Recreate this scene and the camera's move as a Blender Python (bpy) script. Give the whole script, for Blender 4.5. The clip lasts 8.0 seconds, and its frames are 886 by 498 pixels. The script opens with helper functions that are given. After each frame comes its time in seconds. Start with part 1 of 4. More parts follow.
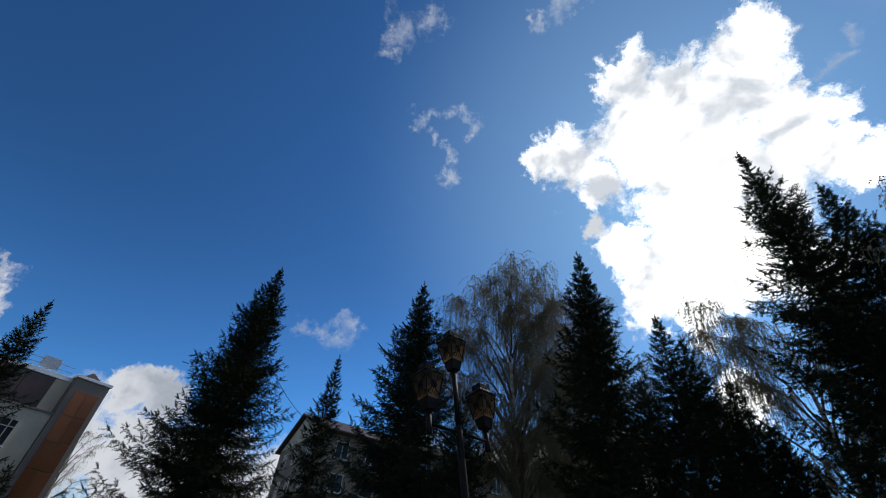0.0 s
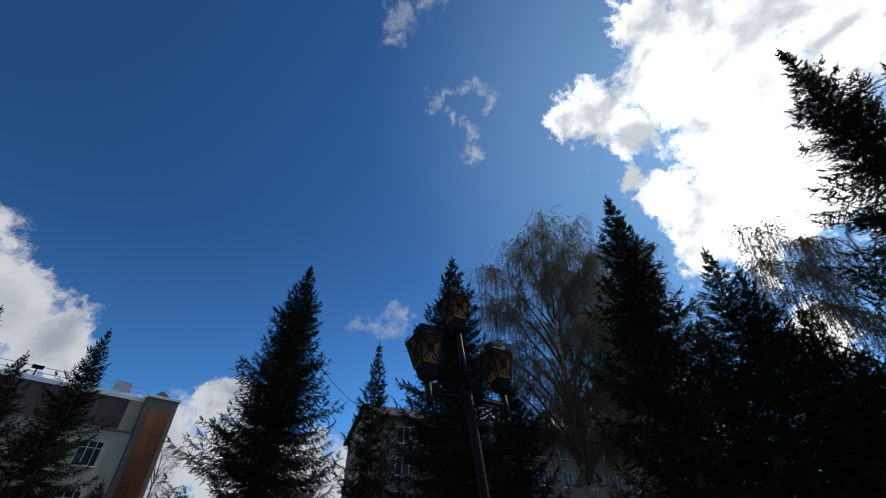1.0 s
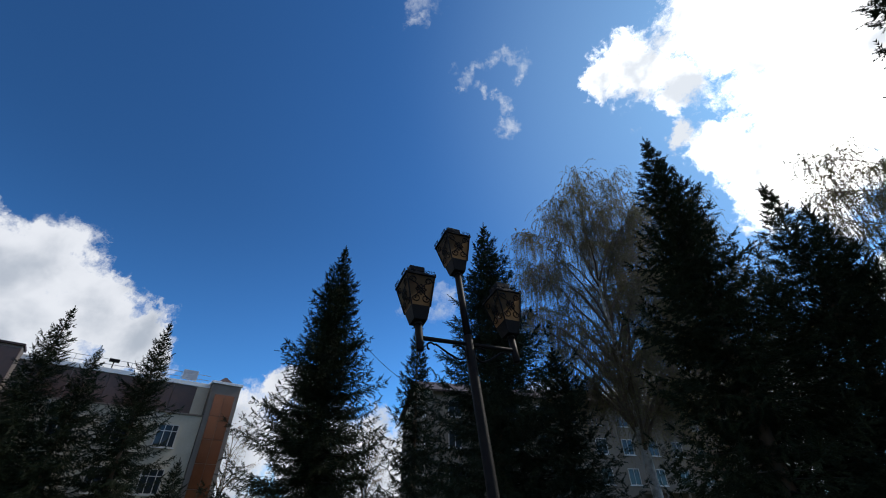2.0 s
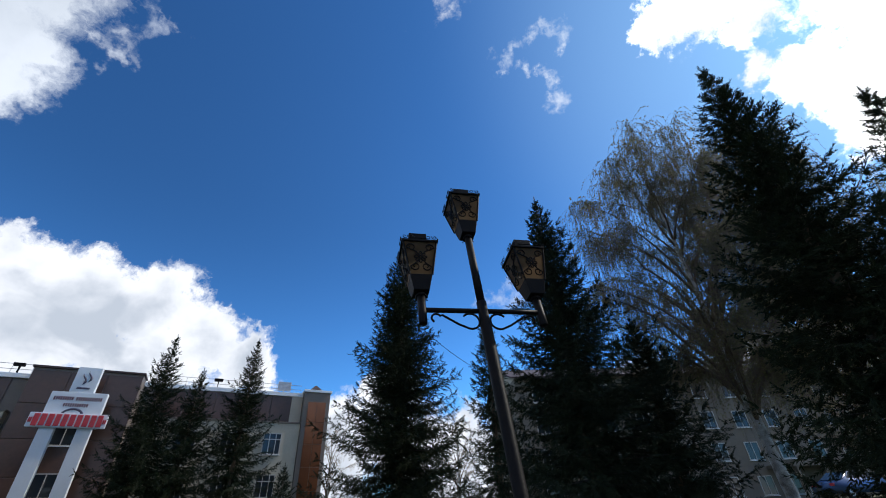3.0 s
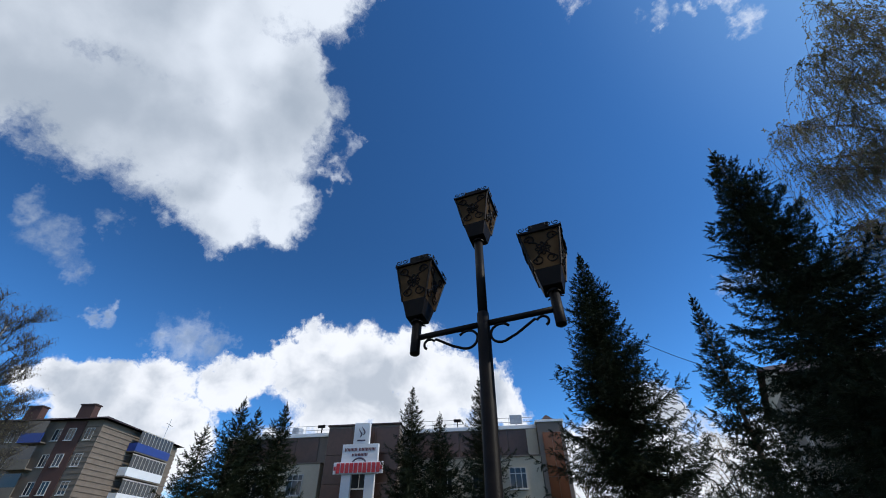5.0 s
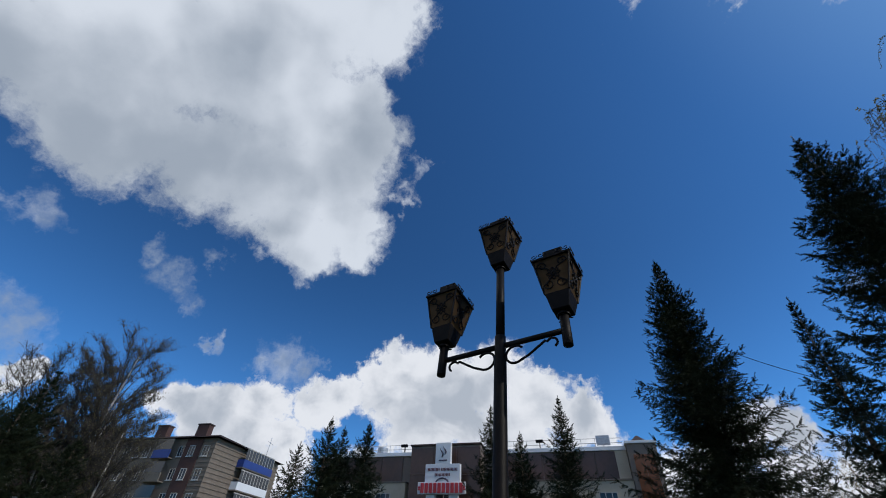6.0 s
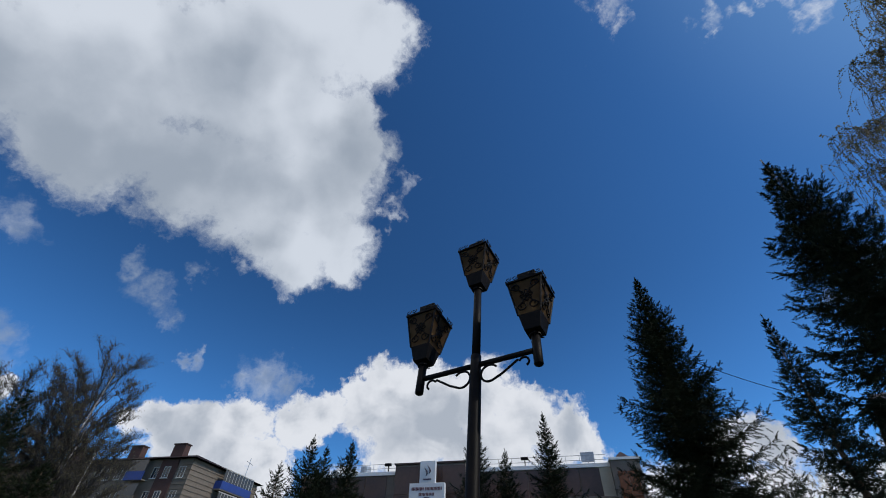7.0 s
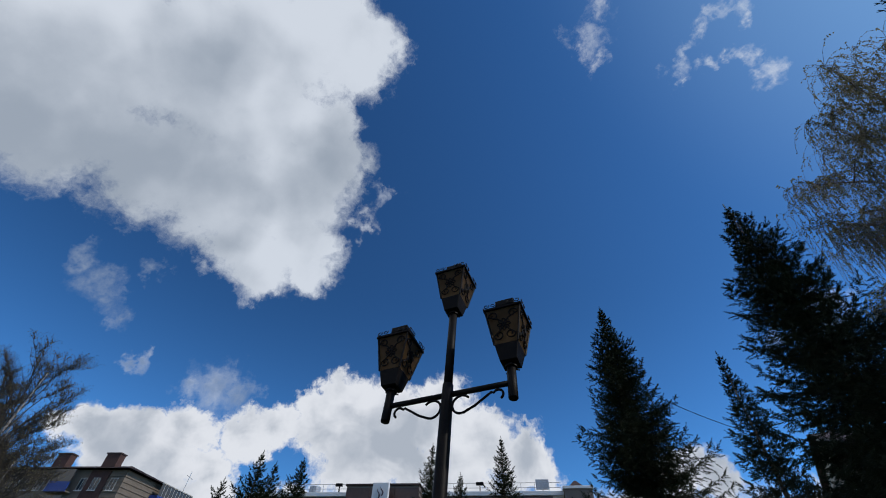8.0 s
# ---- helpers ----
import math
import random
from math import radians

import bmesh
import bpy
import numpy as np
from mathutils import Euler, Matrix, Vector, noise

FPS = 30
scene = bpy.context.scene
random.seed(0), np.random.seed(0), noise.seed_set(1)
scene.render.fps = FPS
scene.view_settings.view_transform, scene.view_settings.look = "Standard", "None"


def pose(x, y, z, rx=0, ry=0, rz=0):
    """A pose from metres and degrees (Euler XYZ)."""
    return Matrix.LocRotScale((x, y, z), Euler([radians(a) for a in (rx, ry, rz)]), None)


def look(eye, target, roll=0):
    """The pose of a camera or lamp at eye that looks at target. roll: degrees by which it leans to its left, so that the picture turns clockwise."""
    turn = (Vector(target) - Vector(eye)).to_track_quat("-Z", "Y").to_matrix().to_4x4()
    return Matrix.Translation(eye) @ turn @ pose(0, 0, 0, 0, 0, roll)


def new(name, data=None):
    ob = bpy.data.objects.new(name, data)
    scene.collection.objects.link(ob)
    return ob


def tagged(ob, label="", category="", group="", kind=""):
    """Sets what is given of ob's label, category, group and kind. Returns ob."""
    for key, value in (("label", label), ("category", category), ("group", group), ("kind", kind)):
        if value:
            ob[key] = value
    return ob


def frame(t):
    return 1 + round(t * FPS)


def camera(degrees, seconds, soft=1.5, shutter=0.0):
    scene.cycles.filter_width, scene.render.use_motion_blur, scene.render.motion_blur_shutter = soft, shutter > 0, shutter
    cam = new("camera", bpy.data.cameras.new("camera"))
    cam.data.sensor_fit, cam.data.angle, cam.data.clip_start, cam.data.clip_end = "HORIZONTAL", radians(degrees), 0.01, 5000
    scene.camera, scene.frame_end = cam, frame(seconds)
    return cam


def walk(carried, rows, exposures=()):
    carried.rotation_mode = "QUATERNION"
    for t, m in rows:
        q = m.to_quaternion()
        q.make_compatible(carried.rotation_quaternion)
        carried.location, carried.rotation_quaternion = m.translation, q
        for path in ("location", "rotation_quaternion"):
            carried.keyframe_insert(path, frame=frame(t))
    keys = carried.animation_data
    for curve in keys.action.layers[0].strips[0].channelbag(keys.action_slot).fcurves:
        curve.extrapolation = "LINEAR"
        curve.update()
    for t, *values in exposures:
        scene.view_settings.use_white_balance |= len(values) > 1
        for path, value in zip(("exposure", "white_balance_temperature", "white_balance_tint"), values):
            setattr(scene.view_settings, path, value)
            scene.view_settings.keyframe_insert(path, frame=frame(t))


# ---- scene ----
cam = camera(94.99, 8.0, soft=1.0)
EXPOSURES = [(0.0, -0.22), (1.0, -0.34), (2.5, 0.33), (3.5, 0.46), (4.0, 0.48), (5.0, 0.3), (6.5, -0.05), (8.0, -0.05)]
PATH = [
    (0.0, 0.033, -0.015, 1.434, 129.89, -4.22, 0.39),
    (0.5, 0.528, 0.667, 1.596, 128.51, -1.04, 6.47),
    (1.0, 0.705, 1.099, 1.654, 126.82, -0.23, 10.28),
    (1.2, 0.805, 1.334, 1.656, 125.79, -0.85, 10.99),
    (2.3, 1.200, 2.301, 1.556, 123.49, 0.96, 21.14),
    (2.5, 1.233, 2.435, 1.595, 123.07, 1.17, 23.11),
    (3.0, 1.511, 2.971, 1.590, 123.30, 2.45, 30.70),
    (3.5, 1.859, 3.425, 1.606, 123.96, 3.30, 37.40),
    (4.0, 2.085, 3.866, 1.656, 124.83, 2.48, 45.29),
    (4.5, 2.231, 4.314, 1.701, 126.37, 2.14, 54.64),
    (5.0, 2.532, 4.630, 1.708, 127.56, 0.76, 63.50),
    (5.2, 2.612, 4.659, 1.709, 128.02, 0.53, 67.07),
    (6.3, 3.232, 4.971, 1.541, 130.01, -2.90, 74.35),
    (6.5, 3.284, 4.968, 1.571, 130.41, -2.70, 73.50),
    (7.0, 3.274, 4.942, 1.513, 131.95, -1.44, 72.30),
    (7.5, 3.229, 4.929, 1.534, 133.60, -1.46, 69.09),
    (8.0, 3.187, 4.876, 1.632, 134.48, -1.81, 66.26),
]
walk(cam, [(t, pose(x, y, z, rx, ry, rz)) for t, x, y, z, rx, ry, rz in PATH], EXPOSURES)


def heading(az, el):
    """Unit vector for degrees clockwise from +y and above the horizon."""
    a, e = radians(az), radians(el)
    return Vector((math.sin(a) * math.cos(e), math.cos(a) * math.cos(e), math.sin(e)))


# ---- world and sun ----
SUN_AZ, SUN_EL = 39.5, 43.0
world = bpy.data.worlds.new("sky")
scene.world = world
world.use_nodes = True
wn = world.node_tree.nodes
wl = world.node_tree.links
wn.clear()


def wnode(kind, **values):
    n = wn.new(kind)
    for key, value in values.items():
        setattr(n, key, value)
    return n


def feed(sock, value):
    if isinstance(value, bpy.types.NodeSocket):
        wl.new(value, sock)
    else:
        sock.default_value = value


def wmath(op, a, b=0.0, c=0.0, clamp=False):
    n = wnode("ShaderNodeMath", operation=op, use_clamp=clamp)
    for i, value in enumerate((a, b, c)):
        feed(n.inputs[i], value)
    return n.outputs[0]


def wvec(op, a, b=(0, 0, 0)):
    n = wnode("ShaderNodeVectorMath", operation=op)
    feed(n.inputs[0], a)
    feed(n.inputs[1], b)
    return n.outputs["Value"] if op in ("DISTANCE", "DOT_PRODUCT") else n.outputs[0]


def wnoise(vec, scale, detail, rough=0.55):
    n = wnode("ShaderNodeTexNoise")
    feed(n.inputs["Vector"], vec)
    n.inputs["Scale"].default_value = scale
    n.inputs["Detail"].default_value = detail
    n.inputs["Roughness"].default_value = rough
    return n


def wmix(fac, a, b, mode="MIX"):
    n = wnode("ShaderNodeMix", data_type="RGBA", blend_type=mode)
    feed(n.inputs[0], fac)
    feed(n.inputs[6], a)
    feed(n.inputs[7], b)
    return n.outputs[2]


def wstep(value, lo, hi):
    n = wnode("ShaderNodeMapRange", interpolation_type="SMOOTHSTEP")
    feed(n.inputs[0], value)
    n.inputs[1].default_value, n.inputs[2].default_value = lo, hi
    return n.outputs[0]


def wnode_rgb(value):
    n = wnode("ShaderNodeCombineXYZ")
    for i in range(3):
        feed(n.inputs[i], value)
    return n.outputs[0]


SKY_TINT = (0.34, 0.81, 1.30, 1)
way = wnode("ShaderNodeTexCoord").outputs["Generated"]
sky = wnode("ShaderNodeTexSky", sky_type="NISHITA", sun_disc=False)
sky.sun_elevation, sky.sun_rotation = radians(SUN_EL), radians(SUN_AZ)
sky.altitude, sky.air_density, sky.dust_density, sky.ozone_density = 200, 1.0, 0.6, 2.0
sky_colour = wmix(1.0, wmix(1.0, sky.outputs[0], SKY_TINT, "MULTIPLY"), (0.085, 0.085, 0.085, 1), "MULTIPLY")
toward_sun = wvec("DOT_PRODUCT", way, heading(SUN_AZ, SUN_EL))
deep = wmath("ADD", 0.80, wmath("MULTIPLY", wstep(toward_sun, -0.2, 0.9), 0.22))
height_up = wnode("ShaderNodeSeparateXYZ")
wl.new(way, height_up.inputs[0])
low_sky = wmath("SUBTRACT", 1.0, wstep(height_up.outputs[2], 0.0, 0.62))
deep = wmath("MULTIPLY", deep, wmath("ADD", 1.0, wmath("MULTIPLY", low_sky, 0.70)))
sky_colour = wvec("MULTIPLY", sky_colour, wnode_rgb(deep))
glare = wmath("POWER", wstep(toward_sun, 0.66, 1.03), 1.6)
sky_colour = wmix(wmath("MULTIPLY", glare, 0.40), sky_colour, (0.34, 0.56, 0.84, 1))

# clouds: soft unions of round puffs on the sky, their rims broken by noise
big_warp = wvec("SUBTRACT", wnoise(way, 5.0, 2.0).outputs["Color"], (0.5, 0.5, 0.5))
fine_warp = wvec("SUBTRACT", wnoise(way, 19.0, 4.0, 0.6).outputs["Color"], (0.5, 0.5, 0.5))


def scaled(vec, k):
    return wvec("MULTIPLY", vec, (k, k, k))


def warped(k_big, k_fine):
    return wvec("ADD", wvec("ADD", way, scaled(big_warp, k_big)), scaled(fine_warp, k_fine))


billow = wnoise(way, 13.0, 7.0, 0.62).outputs["Fac"]
curls = wnoise(wvec("ADD", way, scaled(fine_warp, 0.12)), 30.0, 6.0, 0.65).outputs["Fac"]
drifts = wnoise(wvec("ADD", way, scaled(big_warp, 0.15)), 4.0, 2.5, 0.45).outputs["Fac"]
folds = wnoise(wvec("MULTIPLY", wvec("ADD", way, scaled(big_warp, 0.2)), (1.0, 1.0, 1.6)), 5.5, 4.0, 0.5).outputs["Fac"]

def puffs(rows, place):
    field = None
    for az, el, size in rows:
        near = wmath("SUBTRACT", 1.0, wmath("DIVIDE", wvec("DISTANCE", place, heading(az, el)), radians(size)))
        field = near if field is None else wmath("SMOOTH_MAX", field, near, 0.25)
    return field


def cover(field, rough, lo, hi):
    ragged = wmath("ADD", field, wmath("MULTIPLY", wmath("SUBTRACT", billow, 0.5), rough))
    ragged = wmath("ADD", ragged, wmath("MULTIPLY", wmath("SUBTRACT", curls, 0.5), rough * 0.8))
    return wstep(ragged, lo, hi)


SUNLIT = [(36.6, 57.1, 3.8), (35.3, 51.6, 5.8), (20.8, 51.6, 4.3), (16.0, 51.5, 2.8), (25.7, 46.6, 3.5), (43.7, 53.0, 4.8), (40.0, 46.2, 8.1),
          (55.9, 53.3, 4.1), (50.6, 49.6, 5.5), (53.8, 43.9, 4.6), (37.5, 38.2, 6.9), (46.0, 40.0, 6.8), (32.1, 34.6, 5.6), (34.8, 30.4, 4.9),
          (23.0, 41.0, 2.0), (28.1, 29.7, 3.2), (55.4, 39.2, 2.9), (56.9, 36.5, 2.8), (42.4, 33.7, 5.1), (33.6, 25.3, 2.0), (35.1, 18.3, 3.3),
          (46.2, 30.3, 4.7), (26.7, 38.6, 3.3), (29.0, 32.9, 3.6), (35.6, 36.1, 5.1)]
RING = [(-12.6, 57.2, 1.9), (-10.0, 58.4, 1.7), (-5.9, 58.5, 1.5), (-2.0, 58.3, 1.8), (-0.1, 57.1, 1.8), (-0.5, 55.5, 1.2), (-4.0, 52.6, 1.5),
        (-4.3, 49.8, 1.9), (-6.0, 53.5, 1.3), (-9.3, 54.5, 1.2), (-13.3, 55.6, 1.2)]
HIGH = [(-21.6, 66.2, 3.4), (-24.5, 63.3, 2.3), (-29.4, 61.5, 1.5), (-14.7, 69.6, 2.7), (29.4, 68.5, 2.6), (18.9, 67.9, 1.4), (36.7, 66.3, 1.2),
        (-19.0, 25.5, 2.9), (-22.2, 25.1, 2.0), (-17.4, 26.3, 1.9), (65.7, 47.6, 2.0), (61.7, 46.5, 1.7), (58.1, 44.8, 1.5), (16.7, 43.8, 1.1),
        (-83.8, 47.5, 2.5), (-81.6, 50.2, 2.0), (-80.3, 51.6, 1.7), (-84.4, 45.6, 1.6)]
OVERHEAD = [(-137.8, 42.3, 7.5), (-133.3, 48.7, 8.4), (-123.8, 54.1, 8.9), (-116.3, 61.2, 8.1), (-108.3, 65.5, 7.0), (-96.1, 68.1, 3.9), (-128.1, 40.0, 6.4),
            (-117.8, 42.4, 6.8), (-109.4, 43.8, 7.5), (-99.7, 47.1, 7.3), (-93.7, 40.5, 5.3), (-98.8, 36.2, 4.0), (-103.6, 38.7, 4.2), (-97.9, 56.2, 4.7),
            (-99.8, 66.1, 5.0), (-133.0, 37.7, 4.6), (-140.9, 40.4, 5.2), (-111.1, 53.7, 8.0), (-149.6, 50.6, 8.4), (-138.2, 66.3, 10.3), (-91.5, 37.6, 2.6),
            (-107.0, 43.8, 6.6), (-93.9, 52.8, 4.9), (-92.3, 39.6, 2.5)]
LOOSE = [(-114.9, 27.8, 2.4), (-112.0, 26.1, 1.8), (-117.3, 28.9, 1.7), (-110.6, 31.3, 1.6), (-129.0, 28.4, 2.3), (-107.1, 21.9, 1.2), (-108.0, 21.0, 0.9),
         (-96.8, 22.1, 3.3), (-99.6, 21.9, 2.6), (-93.7, 21.6, 2.3), (-124.4, 17.7, 3.2), (-126.2, 19.3, 2.7)]
WEST = [(-79.7, 22.5, 4.2), (-83.4, 20.1, 4.2), (-74.8, 22.1, 4.6), (-67.6, 22.2, 4.9), (-61.6, 19.3, 4.3), (-56.7, 17.1, 4.1), (-54.4, 15.1, 2.8),
        (-88.4, 18.6, 2.8), (-91.7, 17.6, 3.1), (-98.3, 16.6, 3.3), (-102.7, 14.7, 3.6), (-105.2, 13.7, 3.4), (-98.8, 12.7, 3.6), (-107.5, 15.0, 2.4),
        (-77.5, 15.9, 6.1), (-66.4, 15.5, 6.0), (-94.5, 13.2, 2.7), (-71.8, 20.5, 3.9), (-71.3, 15.9, 3.2), (-74.6, 17.9, 4.9), (-121.2, 14.4, 2.0),
        (-60.5, 11.2, 4.3), (-83.7, 9.5, 4.3), (-103.0, 8.9, 4.7), (-94.5, 9.2, 4.0), (-36.8, 14.8, 2.9), (-39.5, 13.5, 2.3), (-35.1, 13.5, 2.4),
        (-36.3, 13.9, 2.9), (-36.1, 8.0, 4.6), (-45.0, 6.0, 8.0), (-30.0, 5.0, 8.0), (-18.0, 6.0, 7.5), (-5.0, 8.0, 7.5), (8.0, 9.0, 7.5),
        (20.0, 9.0, 8.0), (-60.0, 5.0, 8.0)]


def tone(field, shape, lo, hi, dark, light, rim):
    """Shading of a cloud: folds, and a lighter rim round a greyer heart."""
    value = wmath("ADD", shape, wmath("MULTIPLY", wmath("SUBTRACT", 0.45, field), rim))
    return wmix(wstep(wmath("ADD", value, wmath("MULTIPLY", wmath("SUBTRACT", billow, 0.5), 0.12)), lo, hi), (*dark, 1), (*light, 1))


# unseen scattered cumulus, added over the half-sky behind the walk to whiten fill light
behind = wstep(wvec("DOT_PRODUCT", way, heading(150, 15)), 0.25, 0.6)
fill_clouds = wmath("MULTIPLY", wstep(wmath("ADD", drifts, wmath("MULTIPLY", wmath("SUBTRACT", billow, 0.5), 0.35)), 0.47, 0.56), behind)
colour = wmix(fill_clouds, sky_colour, wmix(wstep(folds, 0.3, 0.65), (0.5, 0.52, 0.57, 1), (1.0, 1.0, 1.0, 1)))
# rows, two warps, raggedness, the edge's two levels, opacity, then the shading
layers = (
    (HIGH, 0.08, 0.15, 1.5, 0.05, 1.45, 0.72, 0.3, 0.6, (0.50, 0.57, 0.69), (0.80, 0.84, 0.90), 0.2),
    (RING, 0.03, 0.12, 1.5, 0.10, 1.45, 0.78, 0.3, 0.6, (0.58, 0.66, 0.78), (0.80, 0.84, 0.90), 0.2),
    (LOOSE, 0.06, 0.12, 1.0, -0.10, 1.25, 0.70, 0.40, 0.62, (0.30, 0.37, 0.49), (0.62, 0.68, 0.77), 0.3),
    (OVERHEAD, 0.06, 0.09, 0.74, -0.27, 0.32, 0.98, 0.30, 0.64, (0.34, 0.395, 0.475), (0.66, 0.715, 0.80), 0.08),
    (WEST, 0.05, 0.095, 0.8, -0.08, 0.28, 1.0, 0.28, 0.64, (0.42, 0.47, 0.55), (0.76, 0.79, 0.85), 0.24),
    (SUNLIT, 0.05, 0.11, 1.1, -0.08, 0.42, 1.0, 0.34, 0.60, (0.74, 0.79, 0.86), (2.2, 2.2, 2.16), 0.15),
)
for rows, k_big, k_fine, rough, lo, hi, most, t_lo, t_hi, dark, light, rim in layers:
    field = puffs(rows, warped(k_big, k_fine))
    mask = wmath("MULTIPLY", cover(field, rough, lo, hi), most)
    colour = wmix(mask, colour, tone(field, drifts if rows is OVERHEAD else folds, t_lo, t_hi, dark, light, rim))
back = wnode("ShaderNodeBackground")
wl.new(colour, back.inputs[0])
back.inputs[1].default_value = 1.0
wl.new(back.outputs[0], wnode("ShaderNodeOutputWorld").inputs[0])

sun = new("sun", bpy.data.lights.new("sun", "SUN"))
sun.data.energy, sun.data.angle, sun.data.color = 2.2, radians(0.6), (1.0, 0.95, 0.87)
sun.matrix_world = look(heading(SUN_AZ, SUN_EL) * 60, (0, 0, 0))


# ---- materials ----
def material(name, colour, rough=0.7, metal=0.0, scale=6.0, vary=0.25, second=None, spec=0.5, bump=0.0, bump_scale=60.0, each=0.0):
    """Noise at two scales between the colour and a second one; each: how much single pieces differ."""
    m = bpy.data.materials.new(name)
    m.use_nodes = True
    nt = m.node_tree
    b = nt.nodes["Principled BSDF"]
    b.inputs["Roughness"].default_value, b.inputs["Metallic"].default_value = rough, metal
    b.inputs["Specular IOR Level"].default_value = spec
    tc = nt.nodes.new("ShaderNodeTexCoord")
    n1, n2 = nt.nodes.new("ShaderNodeTexNoise"), nt.nodes.new("ShaderNodeTexNoise")
    for n, s in ((n1, scale), (n2, scale * 9)):
        nt.links.new(tc.outputs["Object"], n.inputs["Vector"])
        n.inputs["Scale"].default_value, n.inputs["Detail"].default_value = s, 4
    add = nt.nodes.new("ShaderNodeMath")
    add.operation = "MULTIPLY_ADD"
    nt.links.new(n2.outputs["Fac"], add.inputs[0])
    add.inputs[1].default_value = 0.5
    nt.links.new(n1.outputs["Fac"], add.inputs[2])
    spread = nt.nodes.new("ShaderNodeMapRange")
    nt.links.new(add.outputs[0], spread.inputs[0])
    spread.inputs[1].default_value, spread.inputs[2].default_value = 0.5, 1.0
    mix = nt.nodes.new("ShaderNodeMix")
    mix.data_type = "RGBA"
    nt.links.new(spread.outputs[0], mix.inputs[0])
    two = second or tuple(c * (1 - vary) for c in colour)
    mix.inputs[6].default_value, mix.inputs[7].default_value = (*colour, 1), (*two, 1)
    out = mix.outputs[2]
    if each:
        info, hsv = nt.nodes.new("ShaderNodeObjectInfo"), nt.nodes.new("ShaderNodeHueSaturation")
        rng = nt.nodes.new("ShaderNodeMapRange")
        nt.links.new(info.outputs["Random"], rng.inputs[0])
        rng.inputs[3].default_value, rng.inputs[4].default_value = 1 - each, 1 + each
        nt.links.new(rng.outputs[0], hsv.inputs["Value"])
        nt.links.new(out, hsv.inputs["Color"])
        out = hsv.outputs[0]
    nt.links.new(out, b.inputs["Base Color"])
    if bump:
        bp, n3 = nt.nodes.new("ShaderNodeBump"), nt.nodes.new("ShaderNodeTexNoise")
        nt.links.new(tc.outputs["Object"], n3.inputs["Vector"])
        n3.inputs["Scale"].default_value, n3.inputs["Detail"].default_value = bump_scale, 5
        bp.inputs["Strength"].default_value, bp.inputs["Distance"].default_value = bump, 0.02
        nt.links.new(n3.outputs["Fac"], bp.inputs["Height"])
        nt.links.new(bp.outputs[0], b.inputs["Normal"])
    return m


def foliage(name, colour, second, glow, rough=0.6):
    """Leaves: every island its own shade between two greens, some light passing through."""
    m = bpy.data.materials.new(name)
    m.use_nodes = True
    nt = m.node_tree
    b, out = nt.nodes["Principled BSDF"], nt.nodes["Material Output"]
    b.inputs["Roughness"].default_value = rough
    b.inputs["Specular IOR Level"].default_value = 0.12
    geo, mix = nt.nodes.new("ShaderNodeNewGeometry"), nt.nodes.new("ShaderNodeMix")
    mix.data_type = "RGBA"
    nt.links.new(geo.outputs["Random Per Island"], mix.inputs[0])
    mix.inputs[6].default_value, mix.inputs[7].default_value = (*colour, 1), (*second, 1)
    nt.links.new(mix.outputs[2], b.inputs["Base Color"])
    tr, ms = nt.nodes.new("ShaderNodeBsdfTranslucent"), nt.nodes.new("ShaderNodeMixShader")
    nt.links.new(mix.outputs[2], tr.inputs["Color"])
    ms.inputs[0].default_value = glow
    nt.links.new(b.outputs[0], ms.inputs[1])
    nt.links.new(tr.outputs[0], ms.inputs[2])
    nt.links.new(ms.outputs[0], out.inputs[0])
    return m


def glass(name, colour, rough, clear):
    m = bpy.data.materials.new(name)
    m.use_nodes = True
    b = m.node_tree.nodes["Principled BSDF"]
    b.inputs["Base Color"].default_value = (*colour, 1)
    b.inputs["Roughness"].default_value = rough
    b.inputs["Transmission Weight"].default_value = clear
    b.inputs["IOR"].default_value = 1.16
    b.inputs["Specular IOR Level"].default_value = 0.1
    nt = b.id_data
    tc, dirt, ramp = nt.nodes.new("ShaderNodeTexCoord"), nt.nodes.new("ShaderNodeTexNoise"), nt.nodes.new("ShaderNodeMix")
    nt.links.new(tc.outputs["Object"], dirt.inputs["Vector"])
    dirt.inputs["Scale"].default_value, dirt.inputs["Detail"].default_value = 9.0, 5.0
    ramp.data_type = "RGBA"
    nt.links.new(dirt.outputs["Fac"], ramp.inputs[0])
    ramp.inputs[6].default_value, ramp.inputs[7].default_value = (*(c * 0.35 for c in colour), 1), (*(c * 1.6 for c in colour), 1)
    nt.links.new(ramp.outputs[2], b.inputs["Base Color"])
    return m


M_GRASS = material("grass", (0.05, 0.075, 0.025), 0.9, scale=0.6, second=(0.09, 0.08, 0.04), bump=0.6, bump_scale=9)
M_ASPHALT = material("asphalt", (0.055, 0.055, 0.058), 0.9, scale=1.2, bump=0.3)
M_IRON = material("black_iron", (0.0045, 0.0045, 0.0055), 0.5, 0.0, scale=14, second=(0.010, 0.008, 0.007), spec=0.09, bump=0.15, bump_scale=90)
M_PANE = glass("amber_pane", (0.21, 0.135, 0.065), 0.45, 0.85)
M_BULB = material("bulb_white", (0.7, 0.7, 0.66), 0.3)
M_SPRUCE = foliage("spruce_needles", (0.012, 0.019, 0.009), (0.027, 0.034, 0.015), 0.06)
M_SPRUCE_B = foliage("blue_spruce_needles", (0.014, 0.022, 0.012), (0.030, 0.038, 0.020), 0.06)
M_BARK = material("spruce_bark", (0.11, 0.075, 0.05), 0.9, scale=5, bump=0.6, bump_scale=25)
